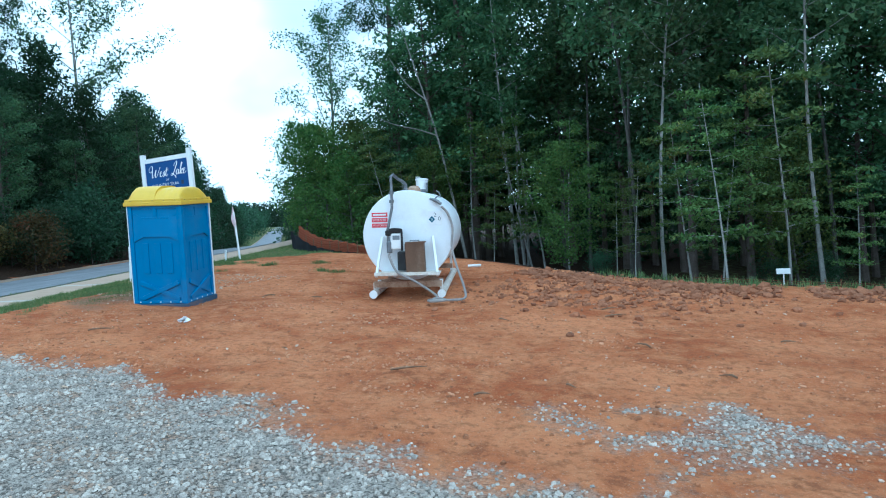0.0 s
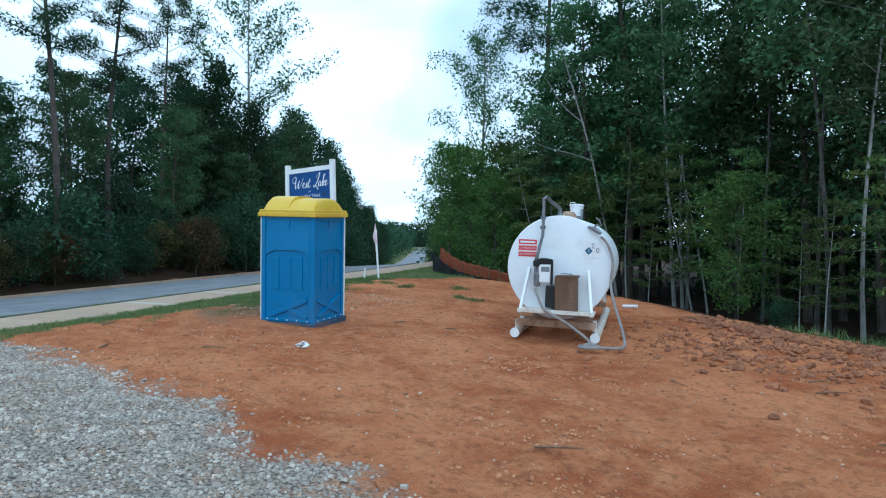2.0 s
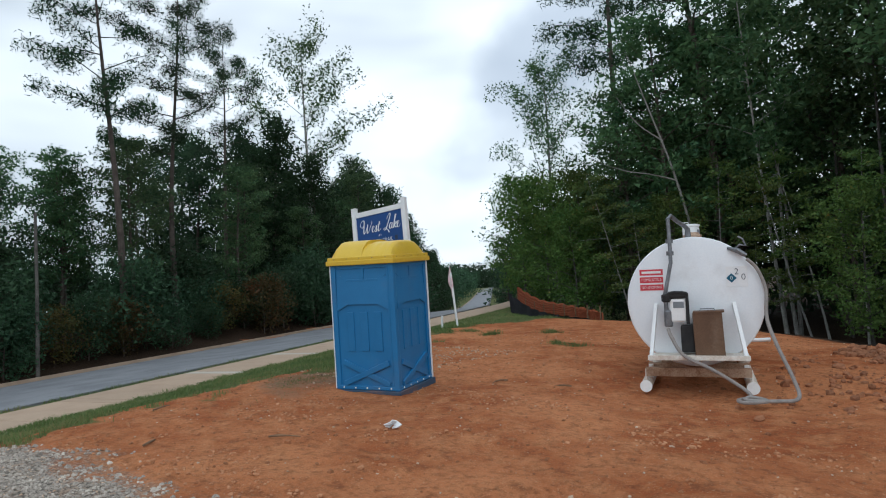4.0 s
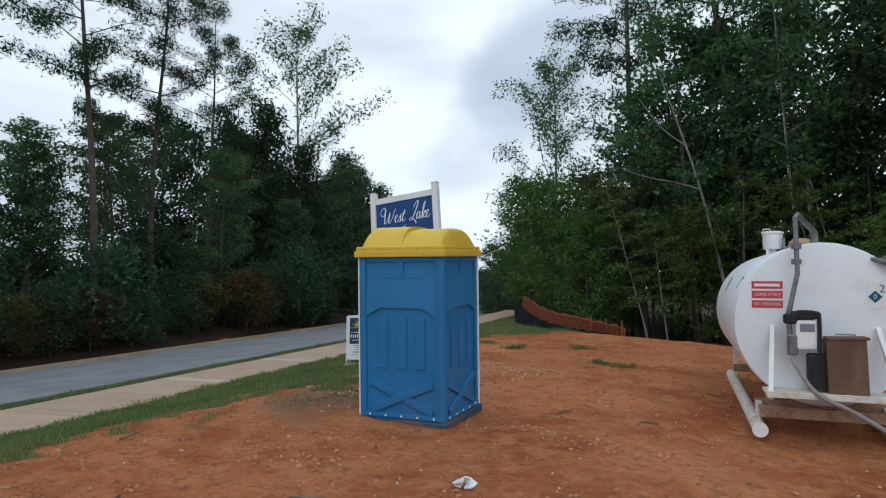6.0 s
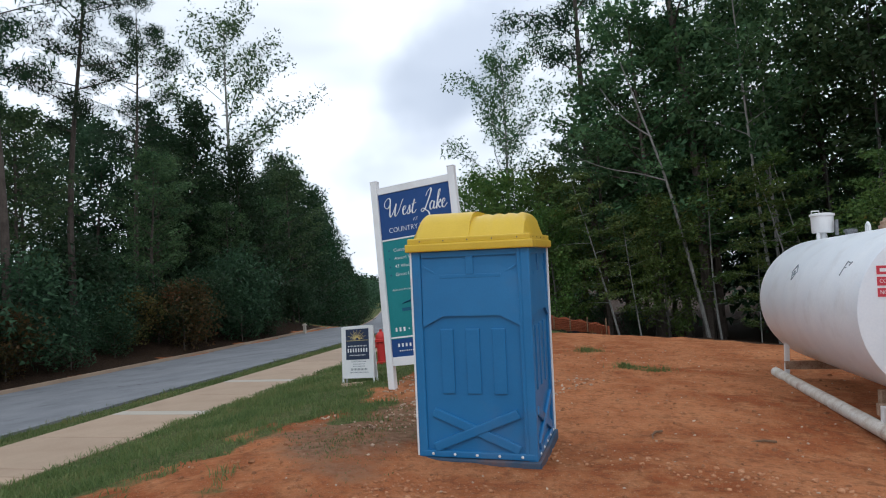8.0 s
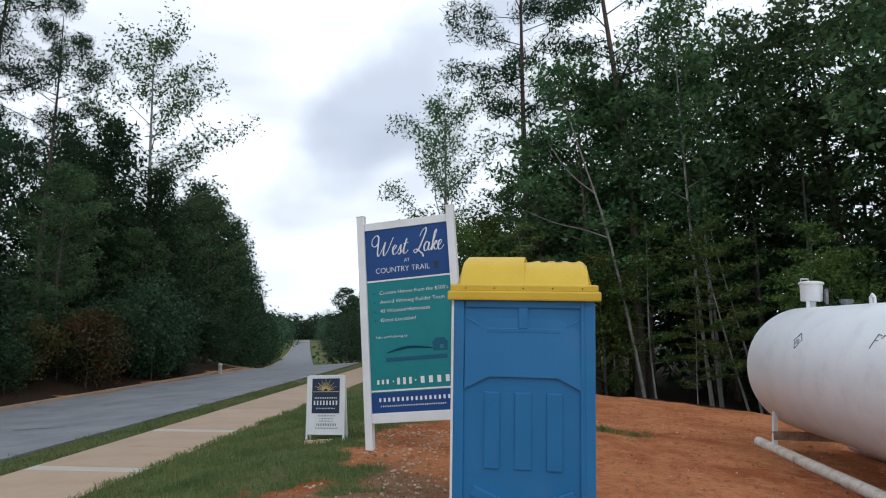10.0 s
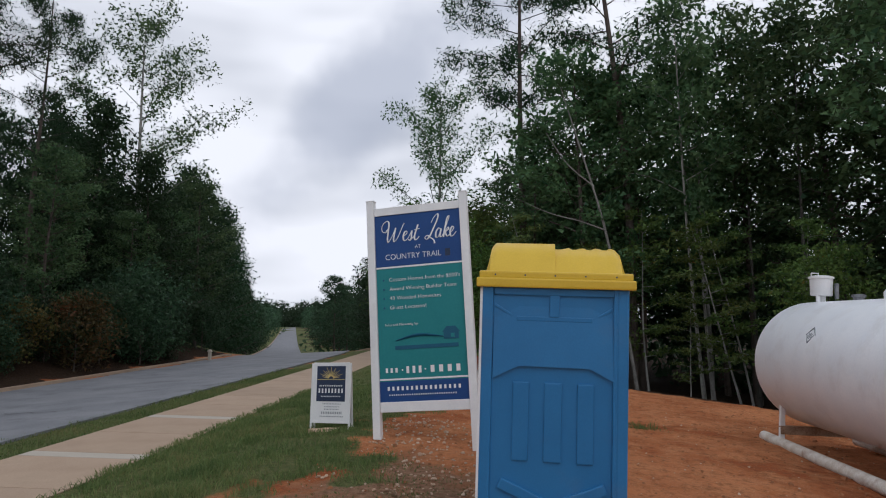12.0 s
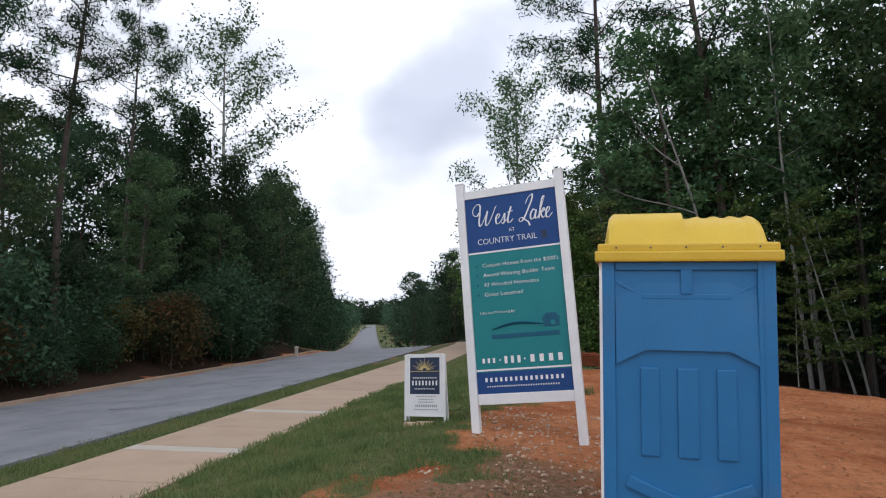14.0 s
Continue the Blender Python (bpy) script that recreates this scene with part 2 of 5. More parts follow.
M_LEAF_LIGHT = leaf_material("light_leaf", (0.045, 0.10, 0.03), (0.16, 0.23, 0.065), (0.28, 0.20, 0.05), 0.12)
M_LEAF_MID = leaf_material("yellowing_leaf", (0.035, 0.085, 0.020), (0.13, 0.185, 0.045), (0.20, 0.14, 0.04), 0.07)
# dark green, lowered further so that the woods' inner shade is in the colour
M_LEAF_DARK = leaf_material("dark_leaf", (0.015, 0.043, 0.022), (0.068, 0.120, 0.058))
M_LEAF_RED = leaf_material("turning_leaf", (0.045, 0.065, 0.022), (0.13, 0.085, 0.030), (0.22, 0.075, 0.032), 0.15)
M_NEEDLE = leaf_material("pine_needle", (0.013, 0.040, 0.018), (0.043, 0.085, 0.033))
M_GRASS = leaf_material("grass_blade", (0.055, 0.10, 0.034), (0.165, 0.215, 0.075), (0.27, 0.215, 0.105), 0.35)


def ground_material():
    """Red clay, with grey gravel, grass and shade-darkened leaf litter where the zones of the sheet say so."""
    m = bpy.data.materials.new("red_clay_ground")
    m.use_nodes = True
    nt, ln = m.node_tree.nodes, m.node_tree.links
    b = nt["Principled BSDF"]
    b.inputs["Roughness"].default_value, b.inputs["Specular IOR Level"].default_value = 0.95, 0.1
    co = nt.new("ShaderNodeTexCoord")

    def noise_node(scale, detail=6.0, rough=0.6):
        n = nt.new("ShaderNodeTexNoise")
        n.inputs["Scale"].default_value, n.inputs["Detail"].default_value, n.inputs["Roughness"].default_value = scale, detail, rough
        ln.new(co.outputs["Object"], n.inputs["Vector"])
        return n.outputs["Fac"]

    def mixed(fac, a, c):
        x = nt.new("ShaderNodeMix")
        x.data_type = "RGBA"
        for k, v in ((6, a), (7, c)):
            if isinstance(v, tuple):
                x.inputs[k].default_value = (*v, 1)
            else:
                ln.new(v, x.inputs[k])
        ln.new(fac, x.inputs[0])
        return x.outputs[2]

    def spread(v, lo, hi, out=1.0):
        r = nt.new("ShaderNodeMapRange")
        r.inputs["From Min"].default_value, r.inputs["From Max"].default_value, r.inputs["To Max"].default_value = lo, hi, out
        ln.new(v, r.inputs["Value"])
        return r.outputs["Result"]

    def zone(name, ragged, lo=0.42, hi=0.58):
        at = nt.new("ShaderNodeAttribute")
        at.attribute_name = name
        s = nt.new("ShaderNodeMath")
        s.operation = "MULTIPLY_ADD"
        s.inputs[1].default_value = 0.7
        sub = nt.new("ShaderNodeMath")
        sub.operation = "SUBTRACT"
        sub.inputs[1].default_value = 0.35
        ln.new(ragged, s.inputs[0])
        ln.new(at.outputs["Fac"], s.inputs[2])
        ln.new(s.outputs[0], sub.inputs[0])
        return spread(sub.outputs[0], lo, hi)

    big, mid, fine, grit = noise_node(0.45), noise_node(2.6), noise_node(13, 8, 0.7), noise_node(60, 4)
    clay = mixed(spread(big, 0.40, 0.60), (0.34, 0.100, 0.035), (0.53, 0.208, 0.088))
    clay = mixed(spread(mid, 0.45, 0.7), clay, (0.54, 0.232, 0.102))
    clay = mixed(spread(fine, 0.48, 0.72, 0.8), clay, (0.20, 0.078, 0.036))
    clay = mixed(spread(grit, 0.60, 0.72, 0.55), clay, (0.62, 0.44, 0.30))
    crumb, speck = noise_node(5.5, 9, 0.75), noise_node(30, 5, 0.7)
    clay = mixed(spread(crumb, 0.52, 0.62, 0.55), clay, (0.17, 0.064, 0.030))
    clay = mixed(spread(speck, 0.60, 0.66, 0.4), clay, (0.62, 0.38, 0.22))
    gravel = mixed(spread(mid, 0.45, 0.68), (0.44, 0.385, 0.325), (0.43, 0.29, 0.20))
    gravel = mixed(spread(speck, 0.42, 0.56), (0.13, 0.112, 0.094), gravel)
    grass = mixed(spread(fine, 0.35, 0.65), (0.06, 0.085, 0.028), (0.16, 0.16, 0.065))
    # near black: the shade under the trees is put into the litter's colour
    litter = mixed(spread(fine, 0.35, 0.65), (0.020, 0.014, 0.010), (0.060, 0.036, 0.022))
    soil = mixed(spread(fine, 0.35, 0.65), (0.17, 0.088, 0.05), (0.36, 0.215, 0.135))
    col = mixed(zone("soil", mid, 0.35, 0.75), clay, soil)
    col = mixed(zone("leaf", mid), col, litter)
    col = mixed(zone("grass", mid), col, grass)
    col = mixed(zone("gravel", fine, 0.40, 0.85), col, gravel)
    ln.new(col, b.inputs["Base Color"])
    bp = nt.new("ShaderNodeBump")
    bp.inputs["Strength"].default_value, bp.inputs["Distance"].default_value = 0.9, 0.06
    h = nt.new("ShaderNodeMath")
    h.operation = "MULTIPLY_ADD"
    h.inputs[1].default_value = 0.35
    ln.new(grit, h.inputs[0])
    ln.new(fine, h.inputs[2])
    ln.new(h.outputs[0], bp.inputs["Height"])
    ln.new(bp.outputs["Normal"], b.inputs["Normal"])
    return m


M_GROUND = ground_material()

# ---- mesh helpers ----
class Build:
    """Collects vertices and faces for one mesh."""

    def __init__(self):
        self.v, self.f = [], []

    def add(self, verts, faces, m=None):
        o = len(self.v)
        self.v += [tuple(m @ Vector(p)) if m else tuple(p) for p in verts]
        self.f += [tuple(o + i for i in f) for f in faces]
        return self

    def box(self, sx, sy, sz, m=None, b=0.0):
        """A box round its middle, its edges chamfered by b."""
        bm = bmesh.new()
        bmesh.ops.create_cube(bm, size=1.0, matrix=Matrix.Diagonal((sx, sy, sz, 1)))
        if b:
            bmesh.ops.bevel(bm, geom=bm.edges[:], offset=b, segments=2, affect="EDGES", profile=0.6)
        bm.verts.index_update()
        self.add([p.co for p in bm.verts], [[q.index for q in f.verts] for f in bm.faces], m)
        bm.free()
        return self

    def tube(self, pts, radii, sides=8, caps=True, m=None):
        """A tube along points, with a radius at each."""
        pts = [Vector(p) for p in pts]
        if not isinstance(radii, (list, tuple)):
            radii = [radii] * len(pts)
        verts, faces = [], []
        ref = Vector((0.31, 0.17, 0.93)).normalized()
        for i, p in enumerate(pts):
            t = (pts[min(i + 1, len(pts) - 1)] - pts[max(i - 1, 0)]).normalized()
            if abs(t.dot(ref)) > 0.97:
                ref = Vector((0.9, 0.3, 0.1)).normalized()
            a = t.cross(ref).normalized()
            c = t.cross(a)
            ref = a.cross(t) * 1.0
            for k in range(sides):
                w = 2 * math.pi * k / sides
                verts.append(p + (a * math.cos(w) + c * math.sin(w)) * radii[i])
        for i in range(len(pts) - 1):
            for k in range(sides):
                q = (k + 1) % sides
                faces.append((i * sides + k, i * sides + q, (i + 1) * sides + q, (i + 1) * sides + k))
        if caps:
            faces.append(tuple(range(sides)))
            faces.append(tuple((len(pts) - 1) * sides + k for k in range(sides - 1, -1, -1)))
        return self.add(verts, faces, m)

    def lathe(self, profile, sides=24, m=None):
        """A body turned round z from (radius, height) pairs."""
        verts, faces = [], []
        for r, z in profile:
            for k in range(sides):
                w = 2 * math.pi * k / sides
                verts.append((r * math.cos(w), r * math.sin(w), z))
        for i in range(len(profile) - 1):
            for k in range(sides):
                q = (k + 1) % sides
                faces.append((i * sides + k, i * sides + q, (i + 1) * sides + q, (i + 1) * sides + k))
        faces.append(tuple(range(sides - 1, -1, -1)))
        faces.append(tuple((len(profile) - 1) * sides + k for k in range(sides)))
        return self.add(verts, faces, m)

    def mesh(self, name, mat, smooth=False):
        me = bpy.data.meshes.new(name)
        me.from_pydata(self.v, [], self.f)
        me.materials.append(mat)
        if smooth:
            me.polygons.foreach_set("use_smooth", [True] * len(me.polygons))
            me.set_sharp_from_angle(angle=radians(40))
        me.update()
        return me


def thing(name, m, label, category, group=""):
    ob = new(name)
    ob.matrix_world = m
    return tagged(ob, label, category, group)


def part(name, build, mat, parent, label="", smooth=False):
    ob = new(name, build.mesh(name, mat, smooth))
    ob.parent = parent
    return tagged(ob, label)


def solo(name, build, mat, label, category, m=None, group="", kind="", smooth=False):
    ob = new(name, build.mesh(name, mat, smooth))
    if m:
        ob.matrix_world = m
    return tagged(ob, label, category, group, kind)


def lettering(name, text, size, m, mat, parent, shear=0.0, width=None, extrude=0.001, spacing=1.0):
    """Words in the built-in font, as a mesh part, centred at m and fitted to a width."""
    cu = bpy.data.curves.new(name, "FONT")
    cu.body, cu.size, cu.align_x, cu.align_y, cu.shear, cu.extrude, cu.space_character = text, size, "CENTER", "CENTER", shear, extrude, spacing
    cu.resolution_u = 3
    cu.offset = -0.012 * size
    tmp = bpy.data.objects.new(name, cu)
    me = bpy.data.meshes.new_from_object(tmp)
    bpy.data.objects.remove(tmp)
    xs = [v.co.x for v in me.vertices]
    k = width / (max(xs) - min(xs)) if width else 1.0
    mid = (max(xs) + min(xs)) / 2
    me.transform(m @ Matrix.Diagonal((k, 1, 1, 1)) @ Matrix.Translation((-mid, 0, 0)))
    me.materials.clear()
    me.materials.append(mat)
    ob = new(name, me)
    ob.parent = parent
    return ob


def arc(points, n=8):
    """A smooth curve through points."""
    out, P = [], [Vector(p) for p in points]
    for i in range(len(P) - 1):
        a, b, c, d = P[max(i - 1, 0)], P[i], P[i + 1], P[min(i + 2, len(P) - 1)]
        for k in range(n):
            t = k / n
            out.append(0.5 * ((2 * b) + (c - a) * t + (2 * a - 5 * b + 4 * c - d) * t * t + (3 * b - a - 3 * c + d) * t ** 3))
    return out + [P[-1]]


def smooth01(a, b, x):
    t = min(1.0, max(0.0, (x - a) / (b - a)))
    return t * t * (3 - 2 * t)


# ---- the lie of the land ----
ROAD_O, ROAD_D, ROAD_N = Vector((-9.9, 11.8)), Vector((-0.304, 0.953)), Vector((-0.953, -0.304))
WALK_IN, WALK_OUT, ROAD_IN, ROAD_OUT = 0.95, 2.65, 4.3, 11.4


def bend(s):
    """How far the road has swung to its left, past the crest."""
    a = max(0.0, s - 27.0)
    return 2.4 * smooth01(30.0, 62.0, s) + (0.019 * a * a if a < 8 else 1.216 + 0.304 * (a - 8))


def sn(x, y):
    """Metres along the road and across it (to the far side)."""
    q = Vector((x, y)) - ROAD_O
    s = q.dot(ROAD_D)
    return s, q.dot(ROAD_N) - bend(s)


def xy(s, n):
    p = ROAD_O + ROAD_D * s + ROAD_N * (n + bend(s))
    return p.x, p.y


def road_z(s):
    """The road climbs to a crest, dips, and climbs a far hill."""
    z = 0.05 * max(-25.0, min(s, 31.0))
    z -= 0.9 * smooth01(33, 60, s)
    z += 16.0 * smooth01(75, 460, s)
    return z


def crest_y(x):
    return 24.2 - 6.0 * smooth01(-6.5, 4.5, x)


def height(x, y):
    """The ground with no small lumps."""
    s, n = sn(x, y)
    px, py = max(-22.0, min(x, 16.0)), max(-15.0, min(y, 40.0))
    p = -0.68 - 0.0903 * px + 0.0151 * py
    p -= 1.3 * smooth01(0.0, 11.0, y - crest_y(x))
    p -= 0.09 * math.exp(-((x + 5.5) / 1.5) ** 2 - ((y - 11.9) / 1.5) ** 2)
    p -= 0.13 * math.exp(-((x + 1.3) / 1.9) ** 2 - ((y - 13.9) / 1.7) ** 2)
    r = road_z(s) - 0.035 * max(-3.0, min(n, 9.8))
    p += (r - 0.3 - p) * smooth01(30, 55, s)
    if ROAD_IN - 8 < n < ROAD_OUT + 8 and s > 42:
        r -= 0.9 * smooth01(42, 110, s)
    if n > ROAD_OUT + 0.3:
        r += 1.3 * smooth01(0.0, 5.0, n - ROAD_OUT - 0.4) + 0.02 * min(40.0, n - ROAD_OUT)
    w = smooth01(-2.8, 0.3, n)
    return p * (1 - w) + r * w


def gravel_zone(x, y):
    edge = np.interp(x, (-9, -6.9, -5.4, -3.6, -2.2, 0.0, 1.5, 3.0, 5.4, 8), (6.9, 7.2, 7.5, 7.5, 7.4, 6.85, 6.4, 6.1, 6.0, 6.0))
    g = 0.5 + (edge - y) * 0.9
    patch = 1.0 - math.hypot((x - 4.7) / 1.45, (y - 7.5) / 0.8)
    v = Vector((x, y, 3.0))
    rag = 0.38 * noise.noise(v * 0.9) + 0.36 * noise.noise(v * 2.3)
    return max(0.0, min(1.0, max(g + rag, 0.42 + patch * 0.35 + rag)))


def grass_zone(x, y):
    s, n = sn(x, y)
    g = 0.0
    v = Vector((x, y, 9.0))
    rag = 0.6 * noise.noise(v * 0.7) + 0.6 * noise.noise(v * 1.9) if s < 30 else 0.0
    if -12 < s < 600:
        inner = -1.6 + 0.6 * math.exp(-((s + 1.9) / 0.6) ** 2) - 0.4 * smooth01(-0.8, 0.3, s) - 1.2 * smooth01(8, 14, s) - 2.6 * smooth01(9, 18, s)
        g = 0.5 + (n - inner) * 0.55 + rag
        if n > ROAD_IN + 0.1 and s < 34:
            g = 0.0
        if s < -3.5:
            g = min(g, 0.5 + (s + 5.5) * 0.3)
    if x > 0 and y > crest_y(x) + 0.4:
        g = max(g, 0.45 * smooth01(1, 4, x))
    return max(0.0, min(1.0, g))


def soil_zone(x, y):
    """Grey trodden soil between the grass and the clay."""
    s, n = sn(x, y)
    v = Vector((x, y, 5.0))
    g = 0.9 - math.hypot((s + 0.6) / 3.0, (n + 2.6) / 1.4) + 0.5 * noise.noise(v * 0.8) + 0.3 * noise.noise(v * 2.2)
    return max(0.0, min(0.75, g + 0.12))


# where the litter with its painted-in woodland shade lies
def shaded_litter_zone(x, y):
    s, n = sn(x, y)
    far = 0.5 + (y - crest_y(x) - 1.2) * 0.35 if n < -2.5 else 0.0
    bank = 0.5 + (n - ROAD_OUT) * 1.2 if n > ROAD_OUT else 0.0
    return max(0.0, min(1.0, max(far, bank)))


def bumps(x, y):
    """Small lumps, churned where machines have worked."""
    s, n = sn(x, y)
    if WALK_IN - 0.3 < n < ROAD_OUT + 0.5:
        return -0.03
    v = Vector((x, y, 0))
    rough = 1.0 + 3.6 * math.exp(-((x - 2.4) / 2.2) ** 2 - ((y - 16.2) / 2.0) ** 2)
    z = 0.045 * noise.noise(v * 0.55) + 0.032 * rough * noise.noise(v * 2.1 + Vector((7, 3, 1))) + 0.016 * rough * noise.noise(v * 4.9)
    # cleats of a tracked machine
    u, w = (x + 0.9) * 0.62 + (y - 9.3) * 0.78, -(x + 0.9) * 0.78 + (y - 9.3) * 0.62
    if abs(u) < 2.2 and abs(w) < 0.30:
        z += 0.042 * math.sin(u * 19 + 1.5 * noise.noise(v * 1.3)) * (1 - (w / 0.30) ** 2) * (1 - (u / 2.2) ** 2)
    return z


def ground_at(x, y):
    return height(x, y) + bumps(x, y)


def axis(lo, hi, step, far):
    a = list(np.arange(lo, hi, step))
    out, d = hi, step
    while out < far:
        a.append(out)
        d *= 1.13
        out += d
    out, d = lo, step
    while out > -far:
        d *= 1.13
        out -= d
        a.insert(0, out)
    return a


gx, gy = axis(-14.0, 8.5, 0.11, 2500.0), axis(3.0, 25.0, 0.11, 2500.0)
gv, zones = [], {"gravel": [], "grass": [], "leaf": [], "soil": []}
for yy in gy:
    for xx in gx:
        near = math.hypot(xx, yy) < 150
        gv.append((xx, yy, ground_at(xx, yy) if near else height(xx, yy)))
        zones["gravel"].append(gravel_zone(xx, yy) if near else 0.0)
        zones["grass"].append(grass_zone(xx, yy))
        zones["soil"].append(soil_zone(xx, yy) if near else 0.0)
        zones["leaf"].append(shaded_litter_zone(xx, yy))
nx = len(gx)
gf = [(j * nx + i, j * nx + i + 1, (j + 1) * nx + i + 1, (j + 1) * nx + i) for j in range(len(gy) - 1) for i in range(nx - 1)]
gme = bpy.data.meshes.new("ground")
gme.from_pydata(gv, [], gf)
for zname, values in zones.items():
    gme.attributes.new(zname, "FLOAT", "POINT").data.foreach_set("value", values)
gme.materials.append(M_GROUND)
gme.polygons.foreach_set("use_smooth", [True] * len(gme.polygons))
ground = tagged(new("ground", gme), "bare red clay ground with grass verge and shade-darkened leaf litter", "ground", kind="structure")


def strip(name, n0, n1, lift, thick, mat, label, category, s0=-40.0, s1=450.0, step=1.5, parts=1):
    """A slab along the road between two distances across it, with sides."""
    b, rows, s = Build(), [], s0
    while s <= s1:
        rows.append(s)
        s += step
    for s in rows:
        for k in range(parts + 1):
            n = n0 + (n1 - n0) * k / parts
            x, y = xy(s, n)
            z = road_z(s) - 0.035 * min(n, 9.8) + 0.7 * smooth01(42, 110, s)
            b.v.append((x, y, z + lift))
        for n in (n0, n1):
            x, y = xy(s, n)
            b.v.append((x, y, road_z(s) - 0.035 * min(n, 9.8) + lift - thick - 1.0 * smooth01(42, 110, s)))
    w = parts + 3
    for i in range(len(rows) - 1):
        o, p = i * w, (i + 1) * w
        for k in range(parts):
            b.f.append((o + k, p + k, p + k + 1, o + k + 1))
        b.f.append((o, o + parts + 1, p + parts + 1, p))
        b.f.append((o + parts, p + parts, p + parts + 2, o + parts + 2))
    return solo(name, b, mat, label, category, kind="structure")


road = strip("road", ROAD_IN, ROAD_OUT, 0.0, 0.3, M_ASPHALT, "worn grey asphalt road climbing to a crest", "road", parts=3)
kerb = strip("kerb_near", ROAD_IN - 0.12, ROAD_IN - 0.004, 0.02, 0.3, M_ASPHALT, "low concrete kerb along the grass verge", "kerb")
kerb2 = strip("kerb_far", ROAD_OUT + 0.004, ROAD_OUT + 0.22, 0.10, 0.4, M_CONCRETE, "low concrete kerb below the wooded bank", "kerb")

for s_, n_, l_ in ((7.5, 6.6, 0.8), (12.4, 6.9, 0.9), (19.0, 7.0, 1.0)):
    seam = Build()
    for i in range(9):
        x, y = xy(s_ + 0.08 * math.sin(i * 1.7), n_ + l_ * (i / 8 - 0.5) * 1.6)
        w_ = 0.03 + 0.012 * math.sin(i * 2.3)
        for e in (-1, 1):
            seam.v.append((x + ROAD_D.x * w_ * e, y + ROAD_D.y * w_ * e, road_z(sn(x, y)[0]) - 0.035 * sn(x, y)[1] + 0.005))
    seam.f += [(2 * i, 2 * i + 1, 2 * i + 3, 2 * i + 2) for i in range(8)]
    part("tar_seam", seam, M_BLACK, road, "dark tar-filled crack")

# ---- trees ----
def leaves(build, centres, rng, length, width, flat=0.7):
    """Small pointed leaves at the centres, facing mostly up."""
    n = len(centres)
    nrm = rng.normal(size=(n, 3)) + np.array((0, 0, flat))
    nrm /= np.linalg.norm(nrm, axis=1)[:, None]
    a = np.cross(nrm, rng.normal(size=(n, 3)))
    a /= np.linalg.norm(a, axis=1)[:, None] + 1e-9
    c = np.cross(nrm, a)
    ln_ = (length * rng.uniform(0.6, 1.4, n) / 2)[:, None]
    wd = (width * rng.uniform(0.6, 1.4, n) / 2)[:, None]
    tri = np.stack((centres - a * ln_ * 0.7 + c * wd, centres + a * ln_ * 1.3, centres - a * ln_ * 0.7 - c * wd), axis=1)
    o = len(build.v)
    build.v += [tuple(p) for p in tri.reshape(-1, 3).tolist()]
    build.f += [(o + 3 * i, o + 3 * i + 1, o + 3 * i + 2) for i in range(n)]


def grow(seed, h, r, base, limbs, reach, rise, shape, clusters, per, spread, leaf, lean=0.0, droop=0.0, flat=0.7, layer=1.0):
    """Trunk and crown of one kind of tree. base: where the crown begins; shape: reach by height in the crown."""
    rng = np.random.default_rng(seed)
    trunk, crown = Build(), Build()
    wob = rng.normal(size=(2, 2)) * 0.012 * h
    k = 9

    def axis_at(u):
        return Vector((lean * h * u * u * 0.5 + lean * h * u * 0.5 + wob[0][0] * math.sin(u * 5) + wob[0][1] * u, wob[1][0] * math.sin(u * 4 + 1) + wob[1][1] * u, h * u))

    trunk.tube([axis_at(i / (k - 1)) - (Vector((0, 0, 0.4)) if i == 0 else Vector()) for i in range(k)], [r * (1.25 if i == 0 else 1 - 0.88 * i / (k - 1)) for i in range(k)], 7)
    cs = []
    for i in range(limbs):
        f = (i + rng.uniform(0.1, 0.9)) / limbs
        u = base + (1 - base) * f * 0.97
        ang = i * 2.399 + rng.uniform(-0.5, 0.5)
        lng = reach * shape(f) * rng.uniform(0.65, 1.25)
        p0 = axis_at(u)
        out = Vector((math.cos(ang), math.sin(ang), 0))
        pts = [p0 + out * lng * t + Vector((0, 0, lng * (rise * t - droop * t * t))) + Vector(rng.normal(size=3) * 0.06 * lng * t) for t in (0, 0.35, 0.7, 1.0)]
        rr = max(0.012, r * (1 - 0.85 * u) * 0.45)
        trunk.tube(pts, [rr, rr * 0.7, rr * 0.45, rr * 0.15], 4, caps=False)
        for c in range(clusters):
            t = 0.3 + 0.75 * (c + rng.uniform(0, 1)) / clusters
            q = pts[0].lerp(pts[3], min(t, 1.05)) + Vector((0, 0, lng * (rise * t - droop * t * t) - lng * (rise - droop) * t))
            if c % 2:
                side = out.cross(Vector((0, 0, 1))) * rng.uniform(-0.4, 0.4) * lng * t
                trunk.tube([q, q + side], [rr * 0.3, rr * 0.1], 3, caps=False)
                q = q + side
            cs.append(np.array(q) + np.clip(rng.normal(size=(int(per * rng.uniform(0.6, 1.4)), 3)), -1.7, 1.7) * np.array((spread, spread, spread * layer)))
    leaves(crown, np.concatenate(cs), rng, leaf[0], leaf[1], flat)
    return trunk, crown


def dome(f):
    return 0.35 + 0.65 * math.sin(math.pi * min(1.0, 0.18 + 0.8 * f)) if f < 0.95 else 0.3


def cone(f):
    return 1.02 - 0.9 * f


def plump(f):
    return 1.0 - 0.78 * f ** 1.7


def spire(f):
    return 1.0 - 0.82 * f ** 1.5


def umbrella(f):
    return 0.55 + 0.55 * math.sin(math.pi * min(1, f * 1.05)) - 0.2 * f


KINDS = {}


